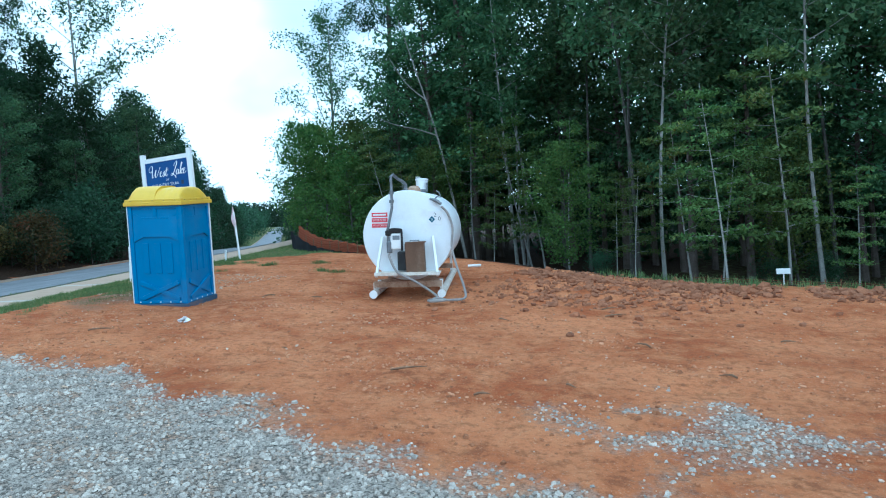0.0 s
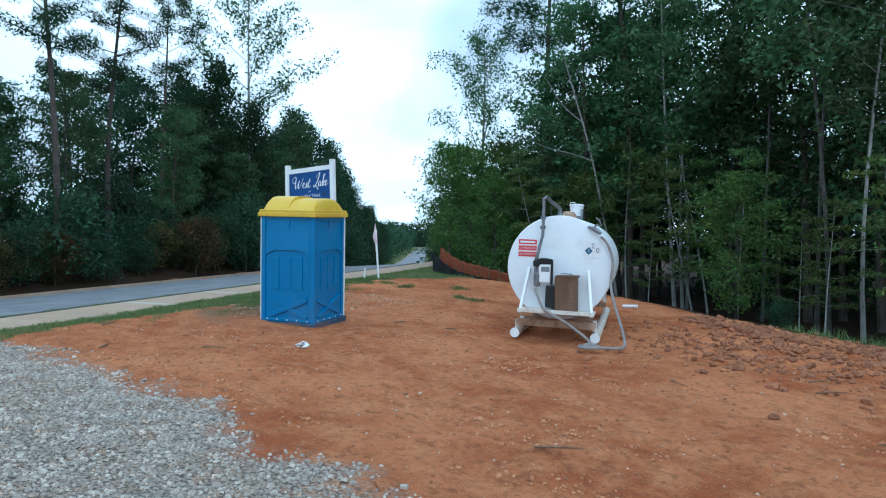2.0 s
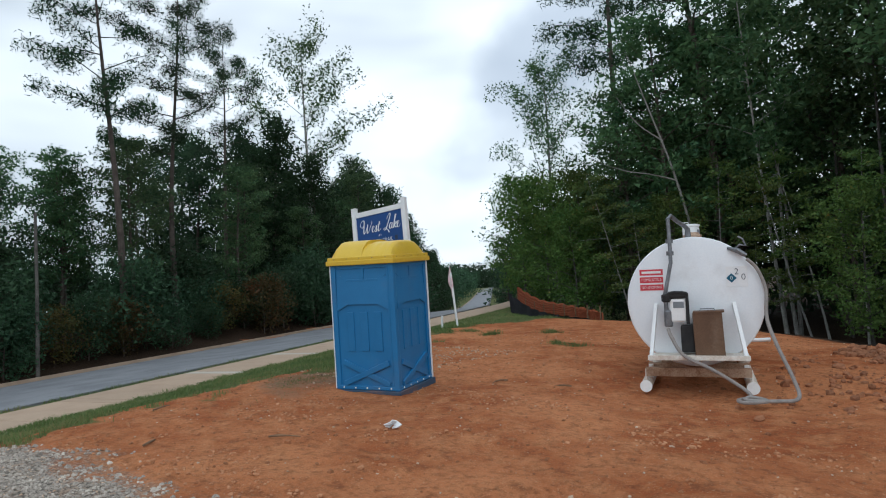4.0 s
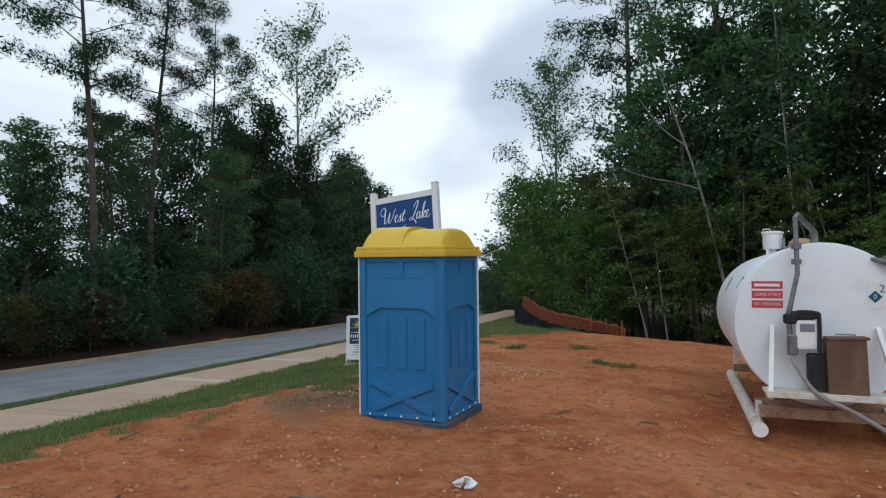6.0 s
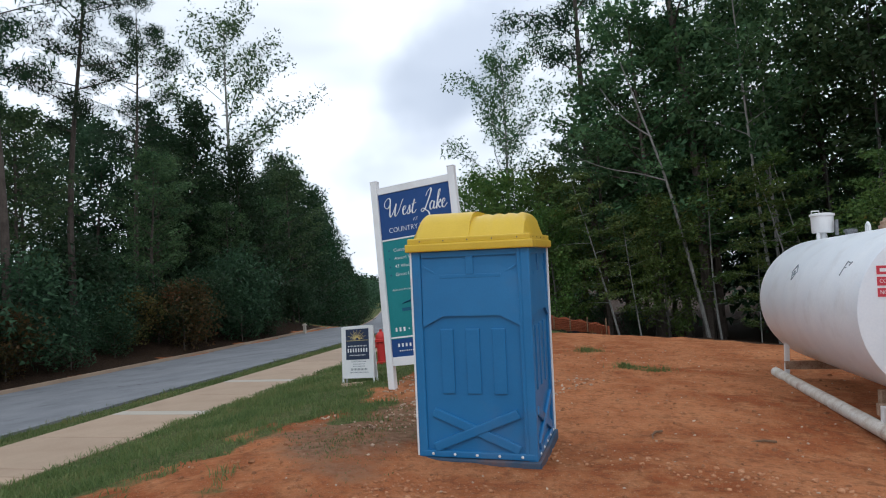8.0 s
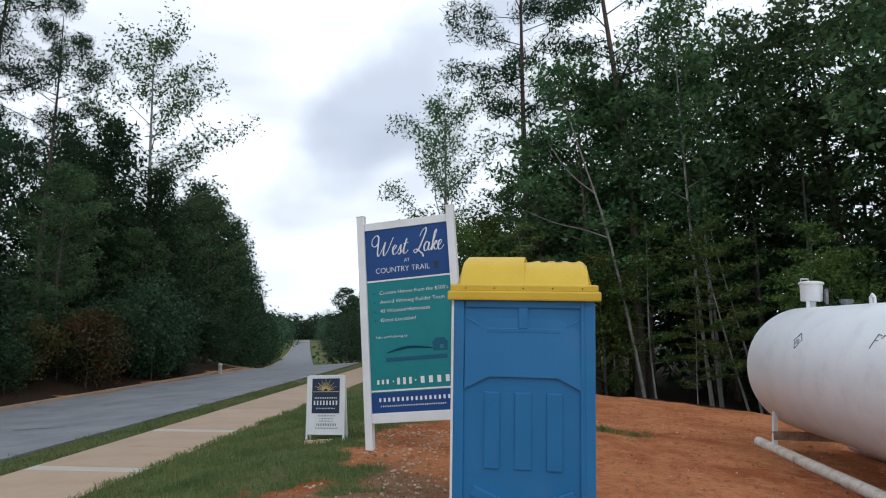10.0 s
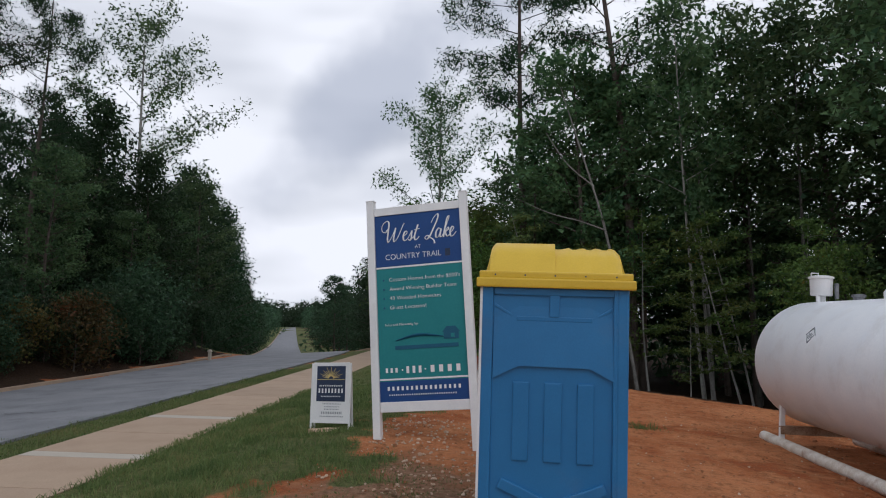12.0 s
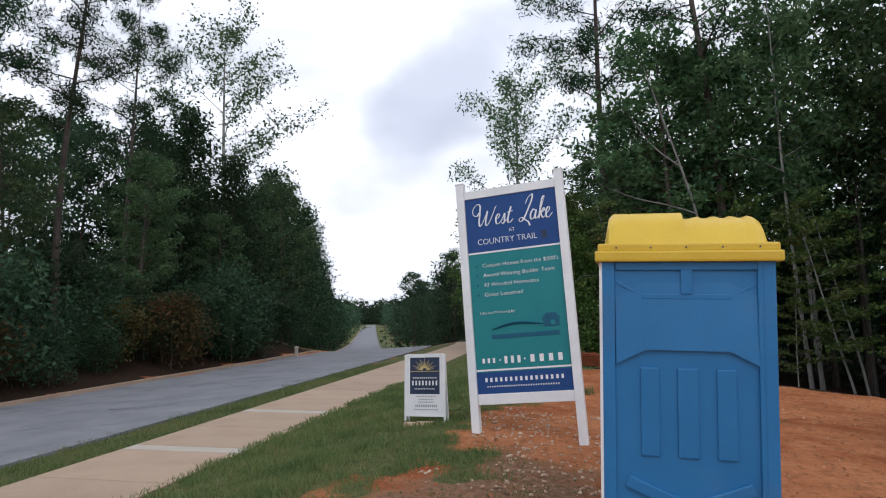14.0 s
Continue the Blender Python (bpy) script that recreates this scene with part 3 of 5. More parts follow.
def kind(key, variants, bark, leaf_mat, label, category, **kw):
    out = []
    for i in range(variants):
        t, c = grow(seed=len(KINDS) * 31 + i * 7 + 5, **kw)
        out.append((t.mesh("trunk", bark, True), c.mesh("crown", leaf_mat)))
    KINDS[key] = (out, label, category)


kind("oak", 4, M_BARK_DARK, M_LEAF, "tall broadleaf tree with dense green crown in the woods", "tree", h=15, r=0.17, base=0.24, limbs=30, reach=3.3, rise=0.45, shape=dome, clusters=5, per=46, spread=0.42, leaf=(0.23, 0.17), flat=1.3, layer=0.5)
kind("dark", 3, M_BARK_DARK, M_LEAF_DARK, "broadleaf tree with dense dark green crown", "tree", h=13, r=0.15, base=0.12, limbs=36, reach=3.2, rise=0.35, shape=dome, clusters=5, per=40, spread=0.45, leaf=(0.25, 0.18), flat=1.2, layer=0.55)
kind("open", 3, M_BARK_PALE, M_LEAF, "tall broadleaf tree with a thin open crown", "tree", h=20, r=0.22, base=0.30, limbs=19, reach=5.0, rise=0.85, shape=dome, clusters=6, per=76, spread=0.44, leaf=(0.21, 0.14))
kind("birch", 3, M_BARK_PALE, M_LEAF, "slim tree with pale grey trunk and high crown", "tree", h=17, r=0.085, base=0.45, limbs=22, reach=2.2, rise=0.5, shape=dome, clusters=4, per=34, spread=0.36, leaf=(0.23, 0.17), lean=0.04)
kind("bare", 4, M_BARK_GREY, M_LEAF, "slim tall tree with a pale bare trunk and high crown", "tree", h=18, r=0.08, base=0.45, limbs=22, reach=2.3, rise=0.5, shape=dome, clusters=4, per=34, spread=0.36, leaf=(0.23, 0.17), lean=0.03)
kind("pine", 3, M_BARK_DARK, M_NEEDLE, "tall pine with a long bare trunk and tufted crown", "pine tree", h=19, r=0.17, base=0.46, limbs=22, reach=3.3, rise=0.38, shape=umbrella, clusters=4, per=160, spread=0.26, leaf=(0.20, 0.05), flat=0.6, layer=0.85)
kind("darkpine", 3, M_BARK_DARK, M_NEEDLE, "dense dark young pine branched to the ground", "pine tree", h=13.5, r=0.15, base=0.04, limbs=44, reach=3.7, rise=0.34, shape=spire, clusters=5, per=33, spread=0.42, leaf=(0.33, 0.14), flat=0.5)
kind("slender", 4, M_BARK_PALE, M_LEAF_LIGHT, "slender sapling with pale trunk and layered light leaves", "sapling", h=8, r=0.05, base=0.22, limbs=18, reach=1.7, rise=0.15, shape=dome, clusters=5, per=26, spread=0.28, leaf=(0.16, 0.10), flat=1.4, layer=0.3, lean=0.06)
# undergrowth takes the dark leaf colour, which carries the shade low in the woods
kind("shrub", 4, M_BARK_DARK, M_LEAF_DARK, "leafy green shrub at the edge of the woods", "shrub", h=2.3, r=0.03, base=0.05, limbs=16, reach=1.3, rise=0.6, shape=dome, clusters=5, per=34, spread=0.24, leaf=(0.115, 0.08))
kind("bush", 3, M_BARK_DARK, M_LEAF_DARK, "bushy green undergrowth below roadside trees", "shrub", h=2.4, r=0.03, base=0.04, limbs=16, reach=1.4, rise=0.5, shape=dome, clusters=5, per=38, spread=0.27, leaf=(0.13, 0.085))
kind("light", 3, M_BARK_GREY, M_LEAF_MID, "young broadleaf tree with light yellow-green leaves", "tree", h=10, r=0.10, base=0.10, limbs=34, reach=2.7, rise=0.45, shape=dome, clusters=5, per=36, spread=0.36, leaf=(0.20, 0.15))
kind("redshrub", 2, M_BARK_DARK, M_LEAF_RED, "shrub with leaves turning rusty red", "shrub", h=2.4, r=0.03, base=0.05, limbs=16, reach=1.4, rise=0.5, shape=dome, clusters=5, per=34, spread=0.25, leaf=(0.12, 0.09))
tree_rng = random.Random(11)


LEAN = {"slender": 7.0, "bare": 3.5, "light": 3.0, "birch": 1.5}


def plant(key, x, y, size=1.0, turn=None, variant=None):
    meshes, label, category = KINDS[key]
    tm, cm = meshes[tree_rng.randrange(len(meshes)) if variant is None else variant]
    turn = tree_rng.uniform(0, 360) if turn is None else turn
    tip = LEAN.get(key, 1.0) * math.sin(31.0 * x + 17.0 * y), LEAN.get(key, 1.0) * math.cos(23.0 * x - 29.0 * y)
    name = category.replace(" ", "_")
    m = pose(x, y, height(x, y), *tip, 0) @ pose(0, 0, 0, 0, 0, turn) @ Matrix.Scale(size, 4)
    e = thing(name, m, label, category, "woods")
    for nm, me in (("trunk", tm), ("crown", cm)):
        o = new(nm, me)
        o.parent = e
    return e


def scatter(key, count, s_range, n_range, size, taken, gap=2.0, **kw):
    """Plants along the road, by distance along and across it."""
    made = tries = 0
    while made < count and tries < count * 30:
        tries += 1
        s, n = tree_rng.uniform(*s_range), tree_rng.uniform(*n_range)
        x, y = xy(s, n)
        if all((x - a) ** 2 + (y - c) ** 2 > gap * gap for a, c in taken):
            taken.append((x, y))
            plant(key, x, y, tree_rng.uniform(*size), **kw)
            made += 1


# woods beyond the road
left = []
for key, x, y, size, v in (("pine", -26.0, 17.2, 1.0, 0), ("pine", -28.6, 21.3, 0.95, 1), ("pine", -31.5, 26.0, 0.85, 2), ("open", -37.5, 37.0, 1.0, 0),
                           ("pine", -25.0, 9.0, 0.9, 1)):
    plant(key, x, y, size, variant=v)
    left.append((x, y))
scatter("oak", 18, (-18, 34), (14.0, 23), (0.45, 0.74), left, 2.2)
scatter("dark", 10, (-18, 34), (15, 29), (0.42, 0.72), left, 2.2)
scatter("darkpine", 28, (24, 62), (13.6, 25), (0.68, 1.02), left, 2.1)
scatter("darkpine", 14, (60, 140), (12.8, 21), (0.8, 1.1), left, 3.0)
scatter("dark", 8, (22, 60), (15, 27), (0.75, 1.0), left, 2.4)
low = []
scatter("shrub", 30, (-18, 60), (12.5, 16.5), (0.5, 1.4), low, 0.9)
scatter("bush", 54, (-18, 36), (12.3, 18.5), (0.5, 1.6), low, 0.8)
scatter("redshrub", 4, (6, 20), (12.4, 14.0), (0.7, 1.2), low, 0.9)

# woods beyond the clearing
right = []
for key, x, y, size, v in (("birch", -4.7, 34.5, 1.0, 0), ("birch", -4.0, 34.9, 0.95, 1), ("birch", -4.35, 35.6, 0.9, 2), ("birch", 3.2, 27.5, 0.9, 1), ("birch", 8.0, 27.0, 0.95, 0), ("pine", -7.6, 36.5, 1.45, 1), ("pine", -12.8, 38.4, 1.42, 0),
                           ("open", -17.6, 39.4, 0.74, 2), ("light", -16.3, 33.2, 0.68, 0), ("light", -14.4, 32.4, 0.72, 1), ("light", -12.4, 31.4, 0.55, 2), ("light", -13.4, 34.6, 0.8, 0), ("light", -18.4, 36.8, 0.72, 1), ("oak", 0.6, 36.5, 1.12, 0), ("oak", 3.4, 35.5, 1.15, 2), ("oak", -2.6, 38.5, 1.1, 1), ("slender", -3.0, 33.5, 1.0, 0), ("slender", -1.5, 32.0, 0.9, 1)):
    plant(key, x, y, size, variant=v)
    right.append((x, y))


right += [(-4.1, 30.3), (-4.1, 32.2), (3.0, 25.6), (7.6, 25.2)]


def stand(key, count, x_range, back, size, gap, **kw):
    """Plants behind the clearing's edge, by the distance back from it."""
    made = tries = 0
    while made < count and tries < count * 40:
        tries += 1
        x = tree_rng.uniform(*x_range)
        y = crest_y(x) + tree_rng.uniform(*back)
        if sn(x, y)[1] < -3.0 and all((x - a) ** 2 + (y - c) ** 2 > gap * gap for a, c in right):
            right.append((x, y))
            plant(key, x, y, tree_rng.uniform(*size), **kw)
            made += 1


stand("bare", 10, (-5, 22), (8.0, 14), (0.85, 1.15), 1.6)
stand("slender", 19, (-12, 22), (6.2, 11), (0.45, 1.1), 0.9)
stand("light", 3, (-9, 20), (8.0, 12), (0.5, 0.8), 1.6)
stand("oak", 3, (-9.8, -6.8), (9, 15), (0.95, 1.1), 1.6)
stand("oak", 8, (-14.5, -9.5), (9, 20), (0.72, 0.95), 2.2)
stand("oak", 17, (-9.5, 18), (10, 20), (0.85, 1.08), 2.3)
stand("dark", 7, (-14, -9), (14, 28), (0.8, 1.05), 2.2)
stand("dark", 13, (-9, 26), (14, 28), (0.8, 1.08), 2.4)
scatter("oak", 14, (22, 50), (-12, -2.6), (0.45, 0.66), right, 2.2)
scatter("dark", 10, (40, 75), (-14, -1.4), (0.6, 0.85), right, 2.4)
scatter("dark", 11, (70, 190), (-8, 2.4), (0.75, 1.05), right, 2.8)
stand("shrub", 8, (-6, 22), (7.5, 14), (0.3, 0.6), 0.8)
scatter("shrub", 7, (22, 45), (-7, -3.4), (0.5, 0.9), right, 0.9)

# a few more trees that close the bank beyond the road
for s_, n_, size, v, turn in ((43.0, 13.6, 0.95, 0, 20), (50.0, 13.2, 1.0, 1, 140), (57.0, 12.8, 1.0, 2, 260), (66.0, 12.9, 1.05, 0, 75)):
    plant("darkpine", *xy(s_, n_), size, turn=turn, variant=v)
for key, s, n, size, v, turn in (("oak", 3.5, 18.5, 0.56, 1, 40), ("oak", 6.0, 16.2, 0.52, 2, 130), ("dark", 8.5, 20.0, 0.6, 0, 250), ("oak", 10.5, 18.0, 0.55, 3, 310), ("dark", 5.0, 23.0, 0.62, 1, 80)):
    plant(key, *xy(s, n), size, turn=turn, variant=v)


def far_woods(name, rng, count, place, leaf, mat, label, wide=1.0):
    """Woods too far to count: foliage in many ragged clumps."""
    b, cs = Build(), []
    for i in range(count):
        x, y, h = place(rng)
        z = height(x, y)
        for k in range(5):
            c = np.array((x, y, z)) + np.array((rng.normal() * 1.3 * wide, rng.normal() * 1.3 * wide, h * (0.12 + 0.2 * k)))
            cs.append(c + np.clip(rng.normal(size=(64, 3)), -1.7, 1.7) * np.array((1.5 * wide, 1.5 * wide, 1.3 * wide)) * (1.15 - 0.17 * k))
    leaves(b, np.concatenate(cs), rng, leaf, leaf * 0.65, 0.5)
    return solo(name, b, mat, label, "woods", kind="stuff")


def behind_clearing(rng):
    x = rng.uniform(-9, 45)
    return x, crest_y(x) + rng.uniform(24, 44), rng.uniform(6, 10)


def behind_road(rng):
    return *xy(rng.uniform(-30, 75), rng.uniform(24, 42)), rng.uniform(2.0, 3.8)


def far_hill(rng):
    s = rng.uniform(90, 450)
    n = rng.uniform(-30, -2.5) if rng.random() < 0.5 else rng.uniform(16, 44)
    return *xy(s, n), rng.uniform(7, 12)


def far_ridge(rng):
    return *xy(rng.uniform(440, 520), rng.uniform(-60, 80)), rng.uniform(13, 20)


far_woods("far_woods", np.random.default_rng(1), 165, behind_clearing, 0.55, M_LEAF_DARK, "deep dark green woods behind the clearing")
far_woods("far_woods", np.random.default_rng(2), 150, behind_road, 0.55, M_LEAF_DARK, "deep dark green woods behind the roadside trees")
far_woods("far_woods", np.random.default_rng(3), 330, far_hill, 0.9, M_LEAF_DARK, "distant green woods along the road's far hill", 1.3)
far_woods("far_woods", np.random.default_rng(4), 170, far_ridge, 1.7, M_LEAF_DARK, "distant green woods on the ridge where the road ends", 2.6)

# ---- the portable toilet ----
def frame_of(o, u, v):
    """A pose from an origin, the x direction and roughly the y direction."""
    u = Vector(u).normalized()
    w = u.cross(Vector(v)).normalized()
    v = w.cross(u)
    return Matrix(((u.x, v.x, w.x, o[0]), (u.y, v.y, w.y, o[1]), (u.z, v.z, w.z, o[2]), (0, 0, 0, 1)))


TW, TH = 1.12, 2.0
toilet = thing("portable_toilet", frame_of((-5.655, 12.13, -0.065), (0.969, 0.241, -0.055), (-0.248, 0.964, 0.078)), "blue plastic portable toilet with yellow roof on red clay", "portable toilet")
part("skid", Build().box(TW + 0.06, TW + 0.06, 0.10, pose(0, 0, 0.03), 0.012), M_BASE, toilet, "muddy dark blue base")
part("cabin", Build().box(TW - 0.05, TW - 0.05, TH - 0.06, pose(0, 0, 0.06 + (TH - 0.06) / 2), 0.01), M_BLUE, toilet)


def face_pose(k):
    """The plane of one side: x along it, y out of it."""
    return pose(0, 0, 0, 0, 0, 90 * k) @ pose(0, -(TW - 0.05) / 2, 0)


def bar(b, x0, z0, x1, z1, w, d, m):
    """A raised bar on a side, from one point to another."""
    L = math.hypot(x1 - x0, z1 - z0)
    a = math.degrees(math.atan2(z1 - z0, x1 - x0))
    b.box(L, d, w, m @ pose((x0 + x1) / 2, -d / 2 + 0.002, (z0 + z1) / 2, 0, -a, 0), min(w, d) * 0.35)


for k in range(4):
    fm = face_pose(k)
    panel = Build()
    hw = TW / 2 - 0.095
    # recessed frame of the side: rails, tongue and the ledge with sloping shoulders
    bar(panel, -hw, TH - 0.035, hw, TH - 0.035, 0.06, 0.022, fm)
    bar(panel, 0.0, TH - 0.06, 0.0, TH - 0.23, 0.075, 0.020, fm)
    bar(panel, -0.29, TH - 0.245, 0.29, TH - 0.245, 0.035, 0.014, fm)
    bar(panel, -0.29, TH - 0.245, -hw, TH - 0.14, 0.02, 0.008, fm)
    bar(panel, 0.29, TH - 0.245, hw, TH - 0.14, 0.02, 0.008, fm)
    part("side_rail", panel, M_BLUE, toilet)
    shoulder = Build()
    pts = ((-hw, 1.29), (-0.27, 1.39), (0.27, 1.39), (hw, 1.29))
    verts = [(x, 0.0, z) for x, z in pts] + [(x, -0.026, z) for x, z in pts]
    verts += [(x, 0.0, min(z, 1.6) + 0.46) for x, z in pts] + [(x, -0.004, min(z, 1.6) + 0.46) for x, z in pts]
    shoulder.add(verts, [(0, 1, 5, 4), (1, 2, 6, 5), (2, 3, 7, 6), (4, 5, 13, 12), (5, 6, 14, 13), (6, 7, 15, 14), (0, 4, 12, 8), (3, 11, 15, 7)], fm)
    part("ledge", shoulder, M_BLUE, toilet)
    for x, w in ((-0.245, 0.125), (0.0, 0.135), (0.245, 0.125)):
        rib = Build()
        rib.box(w, 0.022, 0.60, fm @ pose(x, -0.004, 0.97), 0.009)
        part("rib", rib, M_BLUE, toilet)
    brace = Build()
    bar(brace, -0.40, 0.50, 0.40, 0.17, 0.085, 0.028, fm)
    bar(brace, -0.40, 0.17, 0.40, 0.50, 0.085, 0.034, fm)
    part("cross_brace", brace, M_BLUE, toilet)
    bar_low = Build()
    bar(bar_low, -TW / 2 + 0.03, 0.115, TW / 2 - 0.03, 0.115, 0.06, 0.03, fm)
    part("sill", bar_low, M_BLUE, toilet)
    for i in range(5):
        part("rivet", Build().lathe([(0.014, 0), (0.012, 0.006), (0.006, 0.009)], 8, fm @ pose(-0.42 + 0.21 * i, -0.028, 0.115, 90)), M_WHITE, toilet)
    corner = Build()
    cm_ = pose(0, 0, 0, 0, 0, 90 * k) @ pose(TW / 2 - 0.045, -TW / 2 + 0.045, TH / 2 + 0.05)
    corner.box(0.09, 0.09, TH - 0.05, cm_, 0.018)
    corner.box(0.03, 0.104, TH - 0.10, cm_ @ pose(-0.055, 0.006, 0), 0.008)
    part("corner_post", corner, M_BLUE, toilet)
for k, sx in ((3, -1), (1, 1)):
    # pale edging of the hinge side
    e = Build().box(0.022, 0.03, TH - 0.10, pose(sx * (TW / 2 + 0.006), -TW / 2 + 0.02 if sx < 0 else TW / 2 - 0.03, TH / 2 + 0.04), 0.006)
    part("edge_strip", e, M_WHITE, toilet, "white edging strip")
roof_rim = Build()
roof_rim.box(TW + 0.09, TW + 0.09, 0.075, pose(0, 0, TH + 0.03), 0.014)
roof_rim.box(TW + 0.05, TW + 0.05, 0.06, pose(0, 0, TH + 0.09), 0.014)
roof = part("roof", roof_rim, M_YELLOW, toilet, "yellow plastic roof")


def roof_dome(x0, x1, z0, top, inset, ribs):
    """A hump with rounded shoulders between two x, with raised ribs across it."""
    b, steps, cols = Build(), 10, max(4, int((x1 - x0) / 0.03))
    half = TW / 2 - 0.02
    for i in range(cols + 1):
        f = i / cols
        x = x0 + (x1 - x0) * f
        edge = min(1.0, min(f if inset[0] else 1.0, (1 - f) if inset[1] else 1.0) * (x1 - x0) / 0.08)
        h = top * max(0.02, 1 - (1 - edge) ** 3) ** 0.5
        if ribs and 0.12 < f < 0.92:
            h += 0.014 * max(0.0, math.sin(f * ribs * 2 * math.pi)) ** 0.6
        for j in range(steps + 1):
            a = -1 + 2 * j / steps
            b.v.append((x, half * a, z0 + h * (1 - abs(a) ** 4.2)))
    w = steps + 1
    for i in range(cols):
        for j in range(steps):
            b.f.append((i * w + j, (i + 1) * w + j, (i + 1) * w + j + 1, i * w + j + 1))
    for i, flip in ((0, False), (cols, True)):
        loop = [i * w + j for j in range(w)]
        b.f.append(tuple(loop if flip else loop[::-1]))
    return b


part("roof_hump", roof_dome(-TW / 2 + 0.02, 0.0, TH + 0.10, 0.27, (True, False), 0), M_YELLOW, roof, smooth=True)
part("roof_vent", roof_dome(-0.04, TW / 2 - 0.02, TH + 0.10, 0.225, (False, True), 5), M_YELLOW, roof, smooth=True)
for k in range(4):
    for i in range(5):
        part("roof_rivet", Build().lathe([(0.007, 0), (0.006, 0.005)], 8, pose(0, 0, 0, 0, 0, 90 * k) @ pose(-0.46 + 0.23 * i, -TW / 2 - 0.024, TH + 0.09, 90)), M_BASE, roof)

# ---- the fuel tank ----
TANK = frame_of((-1.47, 14.25, -0.375), (0.953, 0.302, -0.055), (-0.302, 0.953, 0.045))
tank = thing("fuel_tank", TANK, "white cylindrical steel fuel tank on welded skid rails", "fuel tank")
TR, TC, TL = 0.965, 1.30, 4.3
turn_y = pose(0, 0.30, TC, -90)
part("shell", Build().lathe([(0.05, 0.0), (TR - 0.05, 0.0), (TR - 0.012, 0.012), (TR, 0.05), (TR, 2.0),
                             (TR, TL - 0.10), (TR - 0.03, TL - 0.03), (TR - 0.12, TL), (0.05, TL + 0.02)], 72, turn_y), M_TANK, tank, smooth=True)
for sx in (-1, 1):
    rail = part("skid_rail", Build().tube([(sx * 0.72, -0.02, 0.085), (sx * 0.72, 4.78, 0.085)], 0.082, 16), M_RAIL, tank, "white-painted pipe rail with clay stains", smooth=True)
    part("rail_cap", Build().tube([(sx * 0.72, -0.03, 0.085), (sx * 0.72, -0.015, 0.085)], 0.088, 16), M_WHITE, rail)
    part("rail_lug", Build().box(0.03, 0.06, 0.16, pose(sx * 0.72, 0.12, 0.24, 0, 0, 0), 0.008), M_RAIL, rail)
    for y in (0.52, 4.2):
        part("leg", Build().box(0.07, 0.07, 0.66 if y > 1 else 0.22, pose(sx * 0.68, y, 0.46 if y > 1 else 0.22, 0, sx * -2, 0), 0.008), M_WHITE, tank)
for y in (0.12, 0.60, 4.2):
    part("cross_beam", Build().box(1.44, 0.09, 0.13, pose(0, y, 0.28), 0.01), M_RUST, tank, "rusty steel cross beam")
part("saddle", Build().box(1.1, 0.12, 0.24, pose(0, 1.0, 0.30), 0.01), M_RUST, tank)
tray = part("tray", Build().box(1.36, 0.50, 0.035, pose(0.02, 0.06, 0.50), 0.006).box(1.36, 0.03, 0.07, pose(0.02, -0.19, 0.505), 0.006), M_RAIL, tank, "front tray with rust stains")
for sx in (-1, 1):
    part("strut", Build().tube([(sx * 0.64 + 0.02, -0.17, 0.50), (sx * 0.54, 0.28, 1.30)], 0.035, 4), M_WHITE, tank)
box_ = part("equipment_box", Build().box(0.40, 0.24, 0.66, pose(0.18, 0.10, 0.85, 0, -2, 0), 0.012).box(0.42, 0.26, 0.03, pose(0.19, 0.10, 1.19, 0, -2, 0), 0.006), M_BROWN, tank, "brown metal box with streaked sides")
part("box_handle", Build().tube([(0.08, 0.05, 1.20), (0.08, 0.05, 1.235), (0.27, 0.05, 1.235), (0.27, 0.05, 1.20)], 0.009, 6), M_STEEL, box_)
pump = part("pump", Build().box(0.26, 0.22, 0.09, pose(-0.23, 0.12, 1.44), 0.03).lathe([(0.07, 0), (0.09, 0.02), (0.09, 0.10), (0.06, 0.12)], 14, pose(-0.36, 0.10, 1.34)), M_BLACK, tank, "black fuel pump head")
part("pump_motor", Build().box(0.20, 0.18, 0.40, pose(-0.10, 0.14, 0.80), 0.03), M_BLACK, pump)
part("pump_meter", Build().box(0.22, 0.20, 0.34, pose(-0.22, 0.12, 1.22), 0.03), M_WHITE, pump, "white meter housing")
part("meter_dial", Build().box(0.15, 0.006, 0.09, pose(-0.21, 0.018, 1.30), 0.002), M_GREYINK, pump)
part("pump_frame", Build().tube(arc([(-0.34, 0.02, 1.36), (-0.33, 0.02, 1.47), (-0.12, 0.02, 1.47), (-0.09, 0.02, 1.40), (-0.09, 0.02, 1.02)], 4), 0.024, 6), M_BLACK, pump, "black bent pump frame")
part("filter", Build().lathe([(0.05, 0), (0.06, 0.02), (0.06, 0.22), (0.05, 0.24)], 12, pose(-0.36, 0.06, 0.98)), M_STEEL, pump)
part("riser_pipe", Build().tube([(-0.38, 0.08, 1.10), (-0.39, 0.08, 1.46), (-0.36, 0.08, 1.60), (-0.29, 0.10, 1.92), (-0.29, 0.12, 2.12), (-0.30, 0.14, 2.58), (-0.26, 0.20, 2.62), (-0.18, 0.30, 2.54), (-0.08, 0.46, 2.47), (-0.04, 0.50, 2.42), (-0.04, 0.50, 2.26)],
                                  [0.032, 0.032, 0.028, 0.028, 0.028, 0.03, 0.034, 0.03, 0.034, 0.04, 0.05], 10), M_STEEL, tank, "grey galvanised riser pipe", smooth=True)
for z in (2.06, 2.24):
    part("pipe_joint", Build().tube([(-0.295, 0.12, z - 0.03), (-0.295, 0.12, z + 0.03)], 0.055, 8), M_STEEL, tank)
